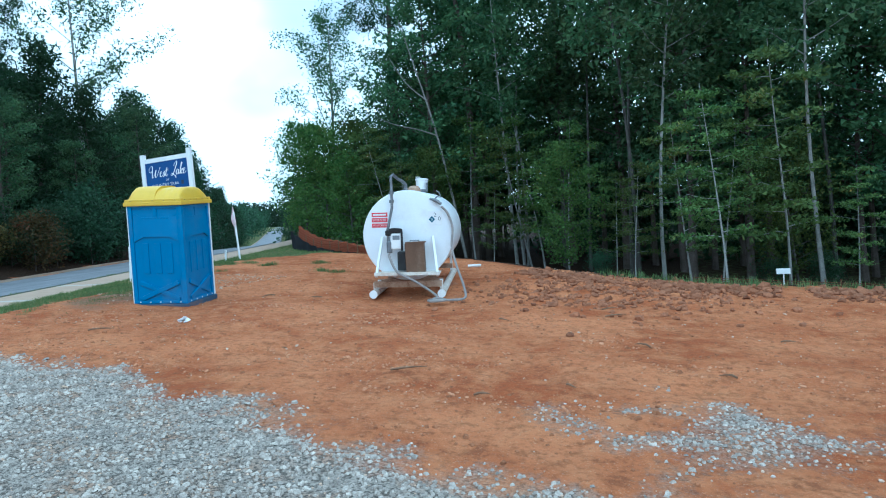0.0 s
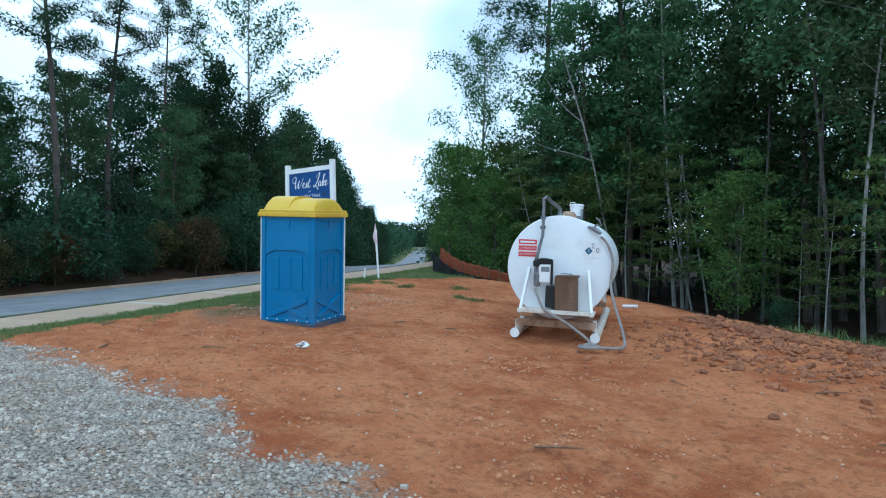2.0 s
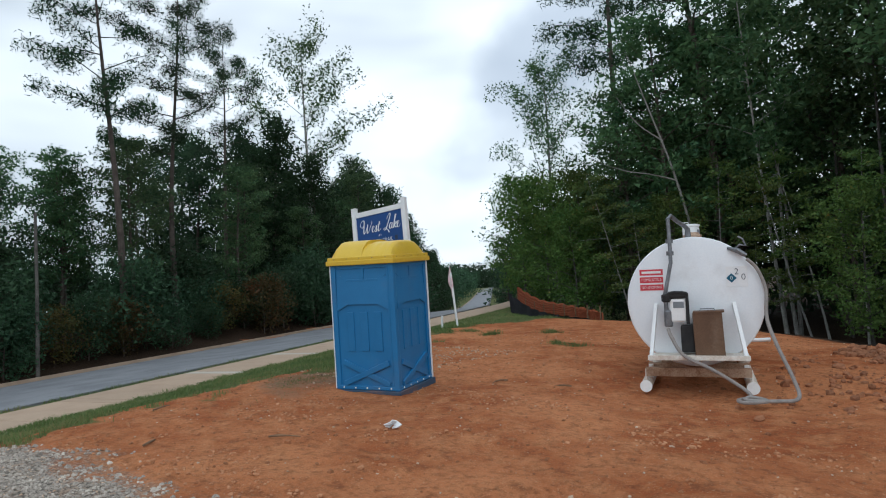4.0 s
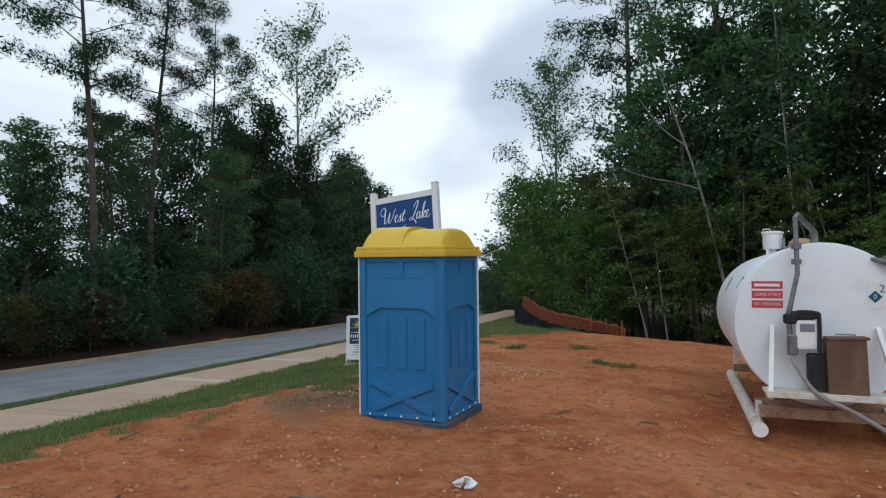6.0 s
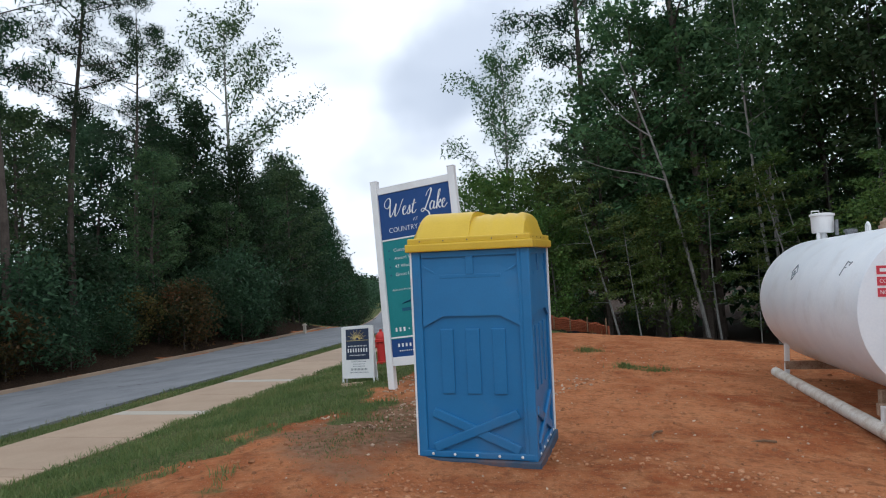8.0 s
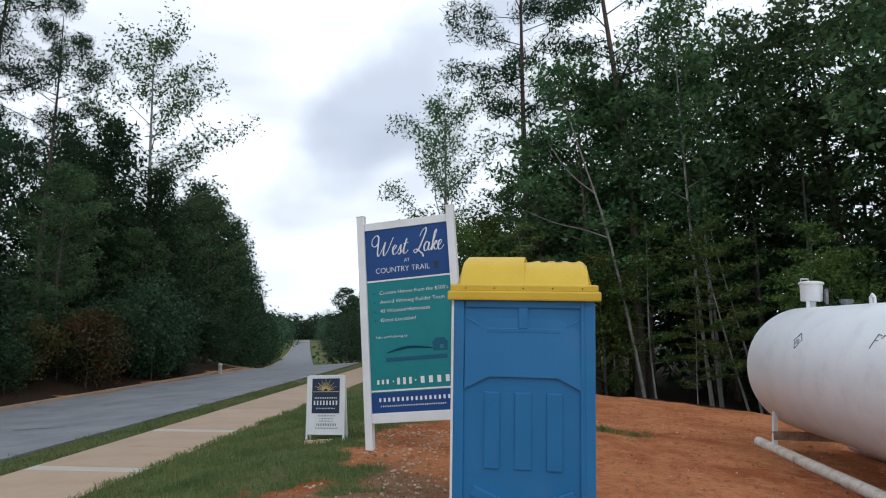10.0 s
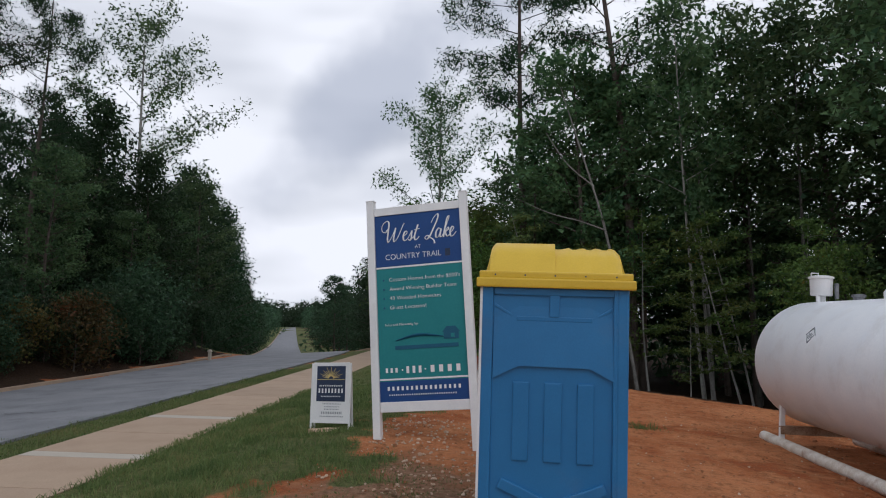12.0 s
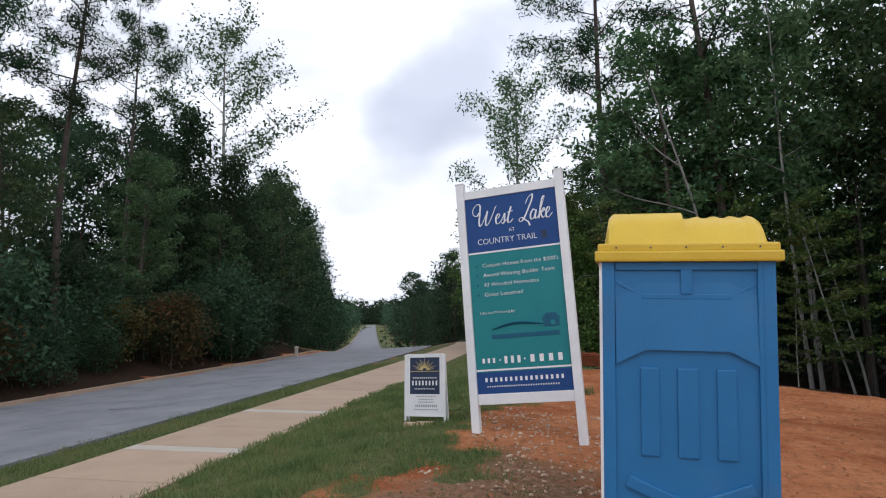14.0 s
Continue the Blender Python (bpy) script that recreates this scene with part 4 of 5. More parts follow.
vent = part("vent_can", Build().lathe([(0.05, 0), (0.06, 0.01), (0.06, 0.12), (0.05, 0.12)], 16, pose(-0.06, 4.2, TC + TR - 0.02)).lathe([(0.148, 0), (0.155, 0.015), (0.162, 0.26), (0.18, 0.265), (0.18, 0.295), (0.165, 0.30), (0.12, 0.312)], 28, pose(-0.06, 4.2, TC + TR + 0.09)).box(0.05, 0.04, 0.16, pose(-0.15, 4.12, TC + TR + 0.04), 0.006), M_WHITE, tank, "white vent can on top", smooth=True)
part("vent_handle", Build().tube([(-0.21, 4.2, TC + TR + 0.37), (-0.21, 4.2, TC + TR + 0.44), (-0.10, 4.2, TC + TR + 0.44), (-0.10, 4.2, TC + TR + 0.39)], 0.010, 6), M_WHITE, vent)
part("vent_bracket", Build().box(0.045, 0.05, 0.24, pose(0.09, 4.04, TC + TR + 0.16), 0.006), M_STEEL, vent, "grey steel bracket")
part("cap", Build().lathe([(0.07, 0), (0.07, 0.05), (0.09, 0.055), (0.09, 0.09), (0.05, 0.10)], 16, pose(0.05, 3.35, TC + TR - 0.01)), M_STEEL, tank)
part("lifting_lug", Build().tube([(0, 2.52, TC + TR - 0.03), (0, 2.52, TC + TR + 0.08), (0, 2.57, TC + TR + 0.12), (0, 2.62, TC + TR + 0.08), (0, 2.62, TC + TR - 0.03)], 0.02, 6), M_WHITE, tank)
part("fill_port", Build().lathe([(0.17, 0), (0.17, 0.05), (0.15, 0.055), (0.15, 0.10), (0.12, 0.11), (0.11, 0.14), (0.05, 0.15)], 20, pose(0.0, 1.75, TC + TR - 0.02)), M_RUST, tank, "rusty fill port with lid")
part("nozzle_hook", Build().tube([(0.60, 0.26, 2.08), (0.66, 0.22, 2.14), (0.74, 0.22, 2.12), (0.70, 0.22, 2.22), (0.64, 0.22, 2.26)], 0.016, 6), M_STEEL, tank)
part("nozzle", Build().tube([(0.50, 0.30, 2.10), (0.62, 0.24, 2.06), (0.74, 0.22, 1.98)], [0.02, 0.04, 0.03], 8), M_STEEL, tank)

for ob in tank.children:
    # the front fittings hang from the tank's middle
    if ob.name.split(".")[0] in ("tray", "strut", "equipment_box", "pump", "riser_pipe", "pipe_joint", "nozzle_hook", "nozzle"):
        ob.location.z = 0.02 if ob.name.startswith("tray") else -0.03


part("hose", Build().tube(arc([(-0.37, 0.02, 0.92), (-0.32, -0.08, 0.80), (-0.16, -0.22, 0.56), (0.20, -0.30, 0.38), (0.55, -0.36, 0.16), (0.66, -0.44, 0.05), (0.50, -0.62, 0.03), (0.58, -0.78, 0.03), (0.85, -0.66, 0.035), (0.66, -0.54, 0.06), (0.60, -0.66, 0.04), (0.95, -0.62, 0.03),
                               (1.22, -0.50, 0.05), (1.20, -0.34, 0.26), (1.04, -0.10, 0.70), (0.95, 0.10, 1.05), (0.965, 0.22, 1.45), (0.87, 0.24, 1.75), (0.74, 0.22, 1.90)], 6), 0.026, 8), M_HOSE, tank, "grey fuel hose looped on the clay", smooth=True)
for i, word in enumerate(("", "COMBUSTIBLE", "NO SMOKING")):
    z = TC + 0.455 - i * 0.115
    row = part("warning_label", Build().box(0.34, 0.004, 0.09, pose(-0.59, 0.297, z)), M_LABELRED, tank, "red and white warning label")
    part("label_border", Build().box(0.36, 0.003, 0.105, pose(-0.59, 0.2985, z)), M_PALE, row)
    if word:
        lettering("wording", word, 0.06, pose(-0.59, 0.293, z, 90), M_PALE, row, width=0.29)
    else:
        part("wording_bar", Build().box(0.28, 0.003, 0.035, pose(-0.59, 0.294, z)), M_PALE, row)
plac = part("placard", Build().box(0.29, 0.004, 0.30, pose(0.60, 0.297, TC + 0.35)), M_PALE, tank, "worn white hazard placard")
part("placard_diamond", Build().box(0.10, 0.004, 0.10, pose(0.53, 0.293, TC + 0.33, 0, 45, 0)), M_SIGNBLUE, plac)
for ch, x, z in (("2", 0.60, 0.42), ("0", 0.69, 0.34), ("0", 0.53, 0.33)):
    lettering("digit", ch, 0.13 if x > 0.55 else 0.08, pose(x, 0.291, TC + z, 90), M_DARKNAVY if x > 0.55 else M_PALE, plac)
for y, deg, size, strokes in ((2.85, 63, 0.13, ((-1, 0.1, 0, 1), (0, 1, 1, 0.1), (-0.75, 0.1, 0, -0.8), (0, -0.8, 0.75, 0.1), (-0.35, -0.25, -0.3, 0.3), (-0.05, -0.35, 0.0, 0.35), (0.25, -0.25, 0.3, 0.25))), (0.95, 60, 0.09, ((-0.6, -1, -0.2, 1), (-0.2, 1, 0.7, 0.8), (-0.4, 0.1, 0.4, 0.1), (0.9, 0.4, 1.4, 0.9)))):
    # small scribed marks on the flank
    t_ = radians(deg)
    mk = Matrix(((0, math.cos(t_), -math.sin(t_), -TR * math.sin(t_)), (-1, 0, 0, y), (0, math.sin(t_), math.cos(t_), TC + TR * math.cos(t_)), (0, 0, 0, 1)))
    b = Build()
    for x0, z0, x1, z1 in strokes:
        L = math.hypot(x1 - x0, z1 - z0) * size
        b.box(L, 0.012, 0.008, mk @ pose((x0 + x1) / 2 * size, (z0 + z1) / 2 * size, 0.0, 0, 0, math.degrees(math.atan2(z1 - z0, x1 - x0))))
    part("scribed_mark", b, M_GREYINK, tank, "small dark marking")

# ---- the development sign ----
SB = ground_at(-8.44, 14.35)
sign = thing("development_sign", frame_of((-7.76, 14.45, SB), (0.989, 0.148, 0.0), (-0.148, 0.989, 0)) @ pose(0, 0, 0, -1.5, -2.5, 0), "tall white-framed navy and teal development sign on posts", "sign")
SW, ST = 1.22, 3.21
for sx in (-1, 1):
    post = part("post", Build().box(0.105, 0.105, ST + 0.4, pose(sx * (SW / 2 + 0.045), 0, (ST - 0.4) / 2), 0.006), M_WHITE, sign)
    part("post_cap", Build().box(0.115, 0.115, 0.015, pose(sx * (SW / 2 + 0.045), 0, ST + 0.006), 0.004), M_WHITE, post)
P0, P1 = 0.42, 3.06
part("top_rail", Build().box(SW - 0.02, 0.07, 0.11, pose(0, 0, P1 - 0.01), 0.006), M_WHITE, sign)
part("bottom_rail", Build().box(SW - 0.02, 0.07, 0.13, pose(0, 0, P0 + 0.0), 0.006), M_WHITE, sign)
PB, PT = P0 + 0.065, P1 - 0.065
PHt = PT - PB
board = part("board", Build().box(SW - 0.02, 0.03, PHt, pose(0, 0, (PB + PT) / 2)), M_TEAL, sign, "teal printed board")


def zf(f):
    """A height on the board, as a share from its top."""
    return PT - PHt * f


part("navy_panel", Build().box(SW - 0.02, 0.004, PHt * 0.285, pose(0, -0.0185, zf(0.1425))), M_NAVY, board)
part("navy_footer", Build().box(SW - 0.02, 0.004, PHt * 0.105, pose(0, -0.0185, zf(0.9475))), M_NAVY, board)
for f in (0.29, 0.885):
    part("rule", Build().box(SW - 0.02, 0.005, 0.022, pose(0, -0.018, zf(f))).box(SW * 0.62, 0.007, 0.010, pose(0.06, -0.018, zf(f))), M_PALE, board)
YF = -0.0225
# the title in joined script, one part a letter
SCRIPT = (
    ("W", (((0.24, 0.60), (0.12, 0.46), (-0.04, 0.56), (-0.06, 0.80), (0.10, 0.98), (0.24, 0.90), (0.26, 0.60), (0.27, 0.15), (0.34, 0.0), (0.47, 0.25), (0.60, 0.64)),
           ((0.60, 0.64), (0.56, 0.15), (0.63, 0.0), (0.78, 0.25), (0.93, 0.72), (0.99, 0.82)))),
    ("e", (((0.98, 0.20), (1.12, 0.28), (1.17, 0.39), (1.09, 0.44), (1.01, 0.28), (1.05, 0.04), (1.16, 0.02), (1.28, 0.16)),)),
    ("s", (((1.28, 0.16), (1.38, 0.44), (1.39, 0.25), (1.41, 0.08), (1.33, -0.01), (1.27, 0.07)), ((1.40, 0.05), (1.50, 0.12)))),
    ("t", (((1.50, 0.12), (1.64, 0.70), (1.55, 0.25), (1.57, 0.02), (1.67, 0.02), (1.77, 0.15)), ((1.49, 0.46), (1.74, 0.50)))),
    ("L", (((2.26, 0.72), (2.34, 0.94), (2.50, 1.10), (2.53, 0.90), (2.39, 0.45), (2.25, 0.08), (2.12, -0.03), (2.04, 0.06), (2.14, 0.14), (2.32, 0.02), (2.47, -0.10), (2.53, -0.25)),)),
    ("a", (((2.73, 0.36), (2.63, 0.43), (2.53, 0.25), (2.56, 0.03), (2.67, 0.06), (2.75, 0.41), (2.73, 0.10), (2.79, 0.02), (2.87, 0.12)),)),
    ("k", (((2.87, 0.12), (3.01, 0.70), (3.05, 0.94), (2.97, 0.86), (2.92, 0.4), (2.90, 0.0)), ((2.92, 0.2), (3.06, 0.43), (3.09, 0.33), (2.97, 0.22), (3.07, 0.02), (3.17, 0.10)))),
    ("e", (((3.17, 0.14), (3.29, 0.28), (3.33, 0.40), (3.25, 0.44), (3.18, 0.28), (3.22, 0.04), (3.33, 0.02), (3.46, 0.20)),)),
)
for ch, strokes in SCRIPT:
    b = Build()
    for stroke in strokes:
        line = arc([((x - 1.70) * 0.302 + 0.05 * z, YF + 0.001, zf(0.150) + 0.30 * z) for x, z in stroke], 6)
        width = [0.0055 + 0.0065 * max(0.0, (line[max(i - 1, 0)].z - line[min(i + 1, len(line) - 1)].z) / max(1e-4, (line[max(i - 1, 0)] - line[min(i + 1, len(line) - 1)]).length)) for i in range(len(line))]
        b.tube(line, width, 6)
    part("title_letter", b, M_PALE, board)
lettering("wording", "AT", 0.07, pose(0, YF, zf(0.188), 90), M_PALE, board, width=0.08)
lettering("wording", "COUNTRY TRAIL", 0.11, pose(-0.07, YF, zf(0.235), 90), M_PALE, board, width=0.78)
part("patch", Build().box(0.07, 0.003, 0.10, pose(0.41, YF + 0.001, zf(0.232))), M_DARKNAVY, board)
for i, (line, w) in enumerate((("Custom Homes from the $500's", 0.98), ("Award Winning Builder Team", 0.92), ("43 Wooded Homesites", 0.71), ("Great Location!", 0.50))):
    z = zf(0.358 + i * 0.050)
    lettering("wording", line, 0.072, pose(-0.42 + w / 2, YF + 0.003, z, 90), M_PALE, board, width=w)
    part("bullet", Build().box(0.024, 0.004, 0.024, pose(-0.50, YF + 0.003, z, 0, 45, 0)), M_SIGNBLUE, board)
lettering("wording", "Sales and Marketing by:", 0.045, pose(-0.27, YF + 0.003, zf(0.60), 90), M_PALE, board, width=0.46)
logo = Build()
curve_ = arc([(-0.36, YF + 0.002, zf(0.685)), (-0.05, YF + 0.002, zf(0.660)), (0.30, YF + 0.002, zf(0.675))], 8)
logo.tube(curve_, [0.004 + 0.016 * math.sin(math.pi * i / (len(curve_) - 1)) for i in range(len(curve_))], 4)
logo.box(0.20, 0.004, 0.09, pose(0.40, YF + 0.002, zf(0.672)))
logo.add([(0.28, YF, zf(0.655)), (0.52, YF, zf(0.655)), (0.46, YF, zf(0.625)), (0.34, YF, zf(0.625))], [(0, 1, 2, 3)])
part("emblem", logo, M_SIGNBLUE, board, "dark house-and-roofline emblem")
part("emblem_window", Build().box(0.05, 0.004, 0.05, pose(0.42, YF - 0.001, zf(0.672))), M_TEAL, board)
part("wording_bar", Build().box(0.86, 0.003, 0.05, pose(0.06, YF + 0.003, zf(0.722))), M_SIGNBLUE, board)


def bars(x0, x1, count, y, z, h, mat, parent, m=None):
    """A run of plain upright bars in place of writing."""
    step = (x1 - x0) / count
    for i in range(count):
        part("wording_bar", Build().box(step * 0.45, 0.003, h, (m or Matrix()) @ pose(x0 + step * (i + 0.5), y, z)), mat, parent)


for x0, x1, n_, h_ in ((-0.53, -0.33, 3, 0.06), (-0.30, -0.265, 1, 0.02), (-0.25, 0.0, 3, 0.09), (0.01, 0.05, 1, 0.02), (0.07, 0.53, 4, 0.09)):
    bars(x0, x1, n_, YF + 0.003, zf(0.838), h_, M_PALE, board)
bars(-0.51, 0.51, 16, YF - 0.001, zf(0.932), 0.05, M_PALE, board)
bars(-0.48, 0.44, 30, YF - 0.001, zf(0.965), 0.018, M_PALE, board)

# ---- the small a-frame board ----
BX, BY = -9.42, 14.85
aframe = thing("a_frame_sign", frame_of((BX, BY, ground_at(BX, BY) - 0.02), (0.975, 0.05, 0.0), (-0.05, 0.975, 0)), "white a-frame sign with navy sunburst print on the grass", "sign")
for tilt, face in ((-3, True), (3, False)):
    m = pose(0, 0, 0.96, tilt) @ pose(0, 0, -0.96)
    panel = part("panel", Build().box(0.60, 0.012, 0.80, m @ pose(0, 0, 0.53)), M_WHITE, aframe)
    for sx in (-1, 1):
        part("leg", Build().box(0.03, 0.022, 0.95, m @ pose(sx * 0.305, 0, 0.475), 0.004), M_WHITE, aframe)
    for z in (0.945, 0.12):
        part("crossbar", Build().box(0.58, 0.02, 0.03, m @ pose(0, 0, z), 0.004), M_WHITE, aframe)
    if face:
        art = part("print", Build().box(0.46, 0.004, 0.50, m @ pose(0, -0.008, 0.66)), M_DARKNAVY, panel, "navy sunburst print")
        rays = Build()
        for k in range(15):
            a = math.radians(12 + k * 11.1)
            r1 = 0.17 if k % 2 else 0.13
            rays.tube([(0.035 * math.cos(a), -0.011, 0.73 + 0.035 * math.sin(a)), (r1 * math.cos(a) * 1.15, -0.011, 0.73 + r1 * math.sin(a))], [0.006, 0.002], 4, m=m)
        part("sunburst", rays, M_GOLD, art)
        part("rule", Build().box(0.44, 0.003, 0.008, m @ pose(0, -0.011, 0.72)), M_GOLD, art)
        bars(-0.19, 0.19, 13, -0.0115, 0.630, 0.020, M_PALE, art, m)
        bars(-0.21, 0.21, 8, -0.0115, 0.560, 0.062, M_PALE, art, m)
        bars(-0.16, 0.16, 13, -0.0115, 0.480, 0.016, M_PALE, art, m)
        for z, w, count, h in ((0.375, 0.30, 12, 0.014), (0.335, 0.24, 10, 0.014), (0.30, 0.24, 10, 0.014), (0.25, 0.34, 12, 0.034), (0.20, 0.38, 15, 0.016)):
            bars(0.02 - w / 2, 0.02 + w / 2, count, -0.008, z, h, M_GREYINK, panel, m)
for x, s_ in ((0.05, 0.13), (-0.2, 0.09)):
    solo("brick", Build().box(s_ * 1.8, 0.09, 0.06, None, 0.008), M_PEBBLE, "pale brick lying at the foot of the a-frame sign", "brick", pose(BX + x, BY - 0.12, ground_at(BX + x, BY - 0.12) + 0.02, 0, 0, 12))

# ---- hydrant ----
HX, HY = -11.06, 17.7
hyd = thing("fire_hydrant", pose(HX, HY, ground_at(HX, HY), 0, 0, 20), "red fire hydrant on the verge behind the a-frame sign", "fire hydrant")
part("barrel", Build().lathe([(0.15, 0), (0.15, 0.04), (0.10, 0.06), (0.10, 0.46), (0.14, 0.47), (0.14, 0.52), (0.12, 0.53)], 20), M_RED, hyd, smooth=True)
part("bonnet", Build().lathe([(0.12, 0.53), (0.115, 0.60), (0.07, 0.67), (0.03, 0.69), (0.03, 0.74)], 20), M_RED, hyd, smooth=True)
for a in (0, 90, 180):
    part("outlet", Build().lathe([(0.06, 0.08), (0.06, 0.15), (0.045, 0.155), (0.045, 0.18)], 12, pose(0, 0, 0.40) @ pose(0, 0, 0, 0, 90, a)), M_RED, hyd)

# ---- flag stake ----
FX, FY = -11.3, 21.2
stake = thing("survey_stake", pose(FX, FY, ground_at(FX, FY), 0, -4, 0), "white survey stake with faded pink ribbon flag", "stake")
part("pole", Build().tube([(0, 0, -0.1), (0, 0, 1.75)], 0.035, 8), M_WHITE, stake)
M_RIBBON = material("pink_ribbon", (0.62, 0.36, 0.40), (0.75, 0.62, 0.64), 0.7, 6, 50, 0.05)
rib_ = Build()
for i in range(7):
    for w in (0, 1):
        rib_.v.append((-0.03 - 0.09 * w * math.sin(0.5 + i * 0.4), 0.03 * math.sin(i * 1.3 + w), 1.86 - i * 0.13))
rib_.f += [(2 * i, 2 * i + 1, 2 * i + 3, 2 * i + 2) for i in range(6)]
rib_.tube([(-0.01, 0, 1.95), (0.02, -0.01, 1.4), (-0.04, 0, 0.95)], [0.015, 0.035, 0.02], 6)
part("ribbon", rib_, M_RIBBON, stake, "faded pink ribbon")
solo("marker_post", Build().tube([(0, 0, -0.1), (0, 0, 0.42)], 0.035, 8), M_WHITE, "short white marker post in the grass", "stake", pose(-11.7, 20.9, ground_at(-11.7, 20.9), 0, 5, 0))

# ---- silt fence ----
fence = thing("silt_fence", Matrix(), "sagging silt fence of black fabric and orange mesh", "fence")
f0, f1 = Vector((-15.2, 30.2)), Vector((-9.0, 26.0))
fab, posts_n = Build(), 9
cols = 40
for i in range(cols + 1):
    t = i / cols
    p = f0.lerp(f1, t)
    z = height(p.x, p.y) + 0.02
    top = 0.85 * (1 - t) ** 1.6 + 0.03 + 0.02 * math.sin(i * 1.7)
    fab.v += [(p.x, p.y, z - 0.1), (p.x + 0.12 * math.sin(i * 0.9), p.y - 0.05, z + top * 0.5), (p.x + 0.05 * math.sin(i * 1.3), p.y - 0.1, z + top)]
for i in range(cols):
    o = i * 3
    fab.f += [(o, o + 3, o + 4, o + 1), (o + 1, o + 4, o + 5, o + 2)]
part("fabric", fab, M_FABRIC, fence, "black woven silt fabric", smooth=True)
net = Build()
for i in range(cols * 2 + 1):
    t = i / (cols * 2)
    p = f0.lerp(f1, t) + Vector((0.25, 0.35))
    z = height(p.x, p.y)
    top = 1.25 - 0.95 * t + 0.03 * math.sin(i * 0.7)
    net.tube([(p.x, p.y, z - 0.05), (p.x, p.y, z + top)], 0.03, 3, caps=False)
for k in range(9):
    net.tube([(*(f0.lerp(f1, i / 20) + Vector((0.25, 0.35))), height(*(f0.lerp(f1, i / 20) + Vector((0.25, 0.35)))) + (1.22 - 0.95 * i / 20) * (k + 0.5) / 9) for i in range(21)], 0.03, 3, caps=False)
part("mesh_netting", net, M_ORANGE, fence, "orange plastic mesh")
for i in range(posts_n):
    p = f0.lerp(f1, i / (posts_n - 1)) + Vector((0.2, 0.3))
    part("post", Build().box(0.04, 0.04, 1.0 - 0.06 * i, pose(p.x, p.y, height(p.x, p.y) + 0.42 - 0.02 * i, 3, 2, 20), 0.006), M_STICK, fence)
fence2 = thing("silt_fence", Matrix(), "low orange mesh fence at the edge of the woods", "fence")
net2 = Build()
for i in range(21):
    x = 4.0 + i * 0.4
    y = crest_y(x) + 5.6
    net2.tube([(x, y, height(x, y) - 0.1), (x, y, height(x, y) + 0.32 + 0.1 * math.sin(i * 0.8))], 0.018, 3, caps=False)
for k in range(6):
    net2.tube([(4.0 + i * 0.8, crest_y(4.0 + i * 0.8) + 5.6, height(4.0 + i * 0.8, crest_y(4.0 + i * 0.8) + 5.6) + 0.34 * (k + 0.5) / 6) for i in range(11)], 0.014, 3, caps=False)
part("mesh_netting", net2, M_NET_OLD, fence2, "orange plastic mesh")

# ---- small things ----
solo("white_board", Build().box(0.34, 0.03, 0.15, pose(0, 0, 0.42), 0.004).tube([(0, 0.02, -0.1), (0, 0.02, 0.46)], 0.02, 4), M_WHITE, "small white board on a stake at the edge of the woods", "sign", pose(6.3, 21.5, height(6.3, 21.5), 0, 0, -8))
solo("pipe_offcut", Build().tube([(-0.2, 0, 0.05), (0.2, 0, 0.05)], 0.045, 10), M_WHITE, "short white plastic pipe lying on the clay", "pipe", pose(-2.2, 20.8, ground_at(-2.2, 20.8), 0, 0, 10))
solo("wooden_pole", Build().tube([(0, 0, -0.3), (0.03, 0, 2.8), (-0.02, 0, 5.6)], [0.065, 0.055, 0.05], 8), M_BARK_GREY, "slim weathered grey wooden pole on the wooded bank", "pole", pose(-22.5, 12.9, height(-22.5, 12.9)))
solo("roadside_marker", Build().box(0.16, 0.12, 0.5, pose(0, 0, 0.2), 0.02).lathe([(0.13, 0.44), (0.12, 0.52), (0.06, 0.56)], 10), M_CONCRETE_NEW, "small pale grey utility marker at the road's far kerb", "marker", pose(-28.6, 34.2, height(-28.6, 34.2)))
crumple = Build()
for i in range(6):
    r_ = random.Random(i)
    crumple.box(0.10, 0.06, 0.015, pose(r_.uniform(-0.06, 0.06), r_.uniform(-0.03, 0.03), 0.03 + 0.01 * i, r_.uniform(-30, 30), r_.uniform(-25, 25), r_.uniform(0, 180)), 0.004)
solo("crumpled_litter", crumple, M_PALE, "crumpled white litter lying on the red clay", "litter", pose(-3.47, 9.98, ground_at(-3.47, 9.98), 0, 0, 20))
fork_tree = thing("bare_tree", pose(-7.1, 33.6, height(-7.1, 33.6)), "leaning bare grey tree with a forked limb", "tree", "woods")
fk = Build()
fk.tube(arc([(0.15, 0, -0.3), (-0.2, -0.3, 2.9), (-0.8, -0.7, 7.0), (-1.6, -1.0, 10.4), (-2.2, -1.2, 12.8)], 4), [0.085 - 0.0043 * i for i in range(17)], 7)
fk.tube(arc([(-0.77, -0.7, 6.8), (-1.7, -0.9, 7.2), (-2.9, -1.2, 7.6), (-4.2, -1.4, 8.3)], 4), [0.045 - 0.003 * i for i in range(13)], 5)
fk.tube(arc([(-1.1, -0.85, 8.6), (-2.1, -1.0, 9.6), (-2.9, -1.1, 11.0)], 4), [0.04 - 0.003 * i for i in range(9)], 5)
part("trunk", fk, M_BARK_FORK, fork_tree, smooth=True)

litter_rng = random.Random(5)


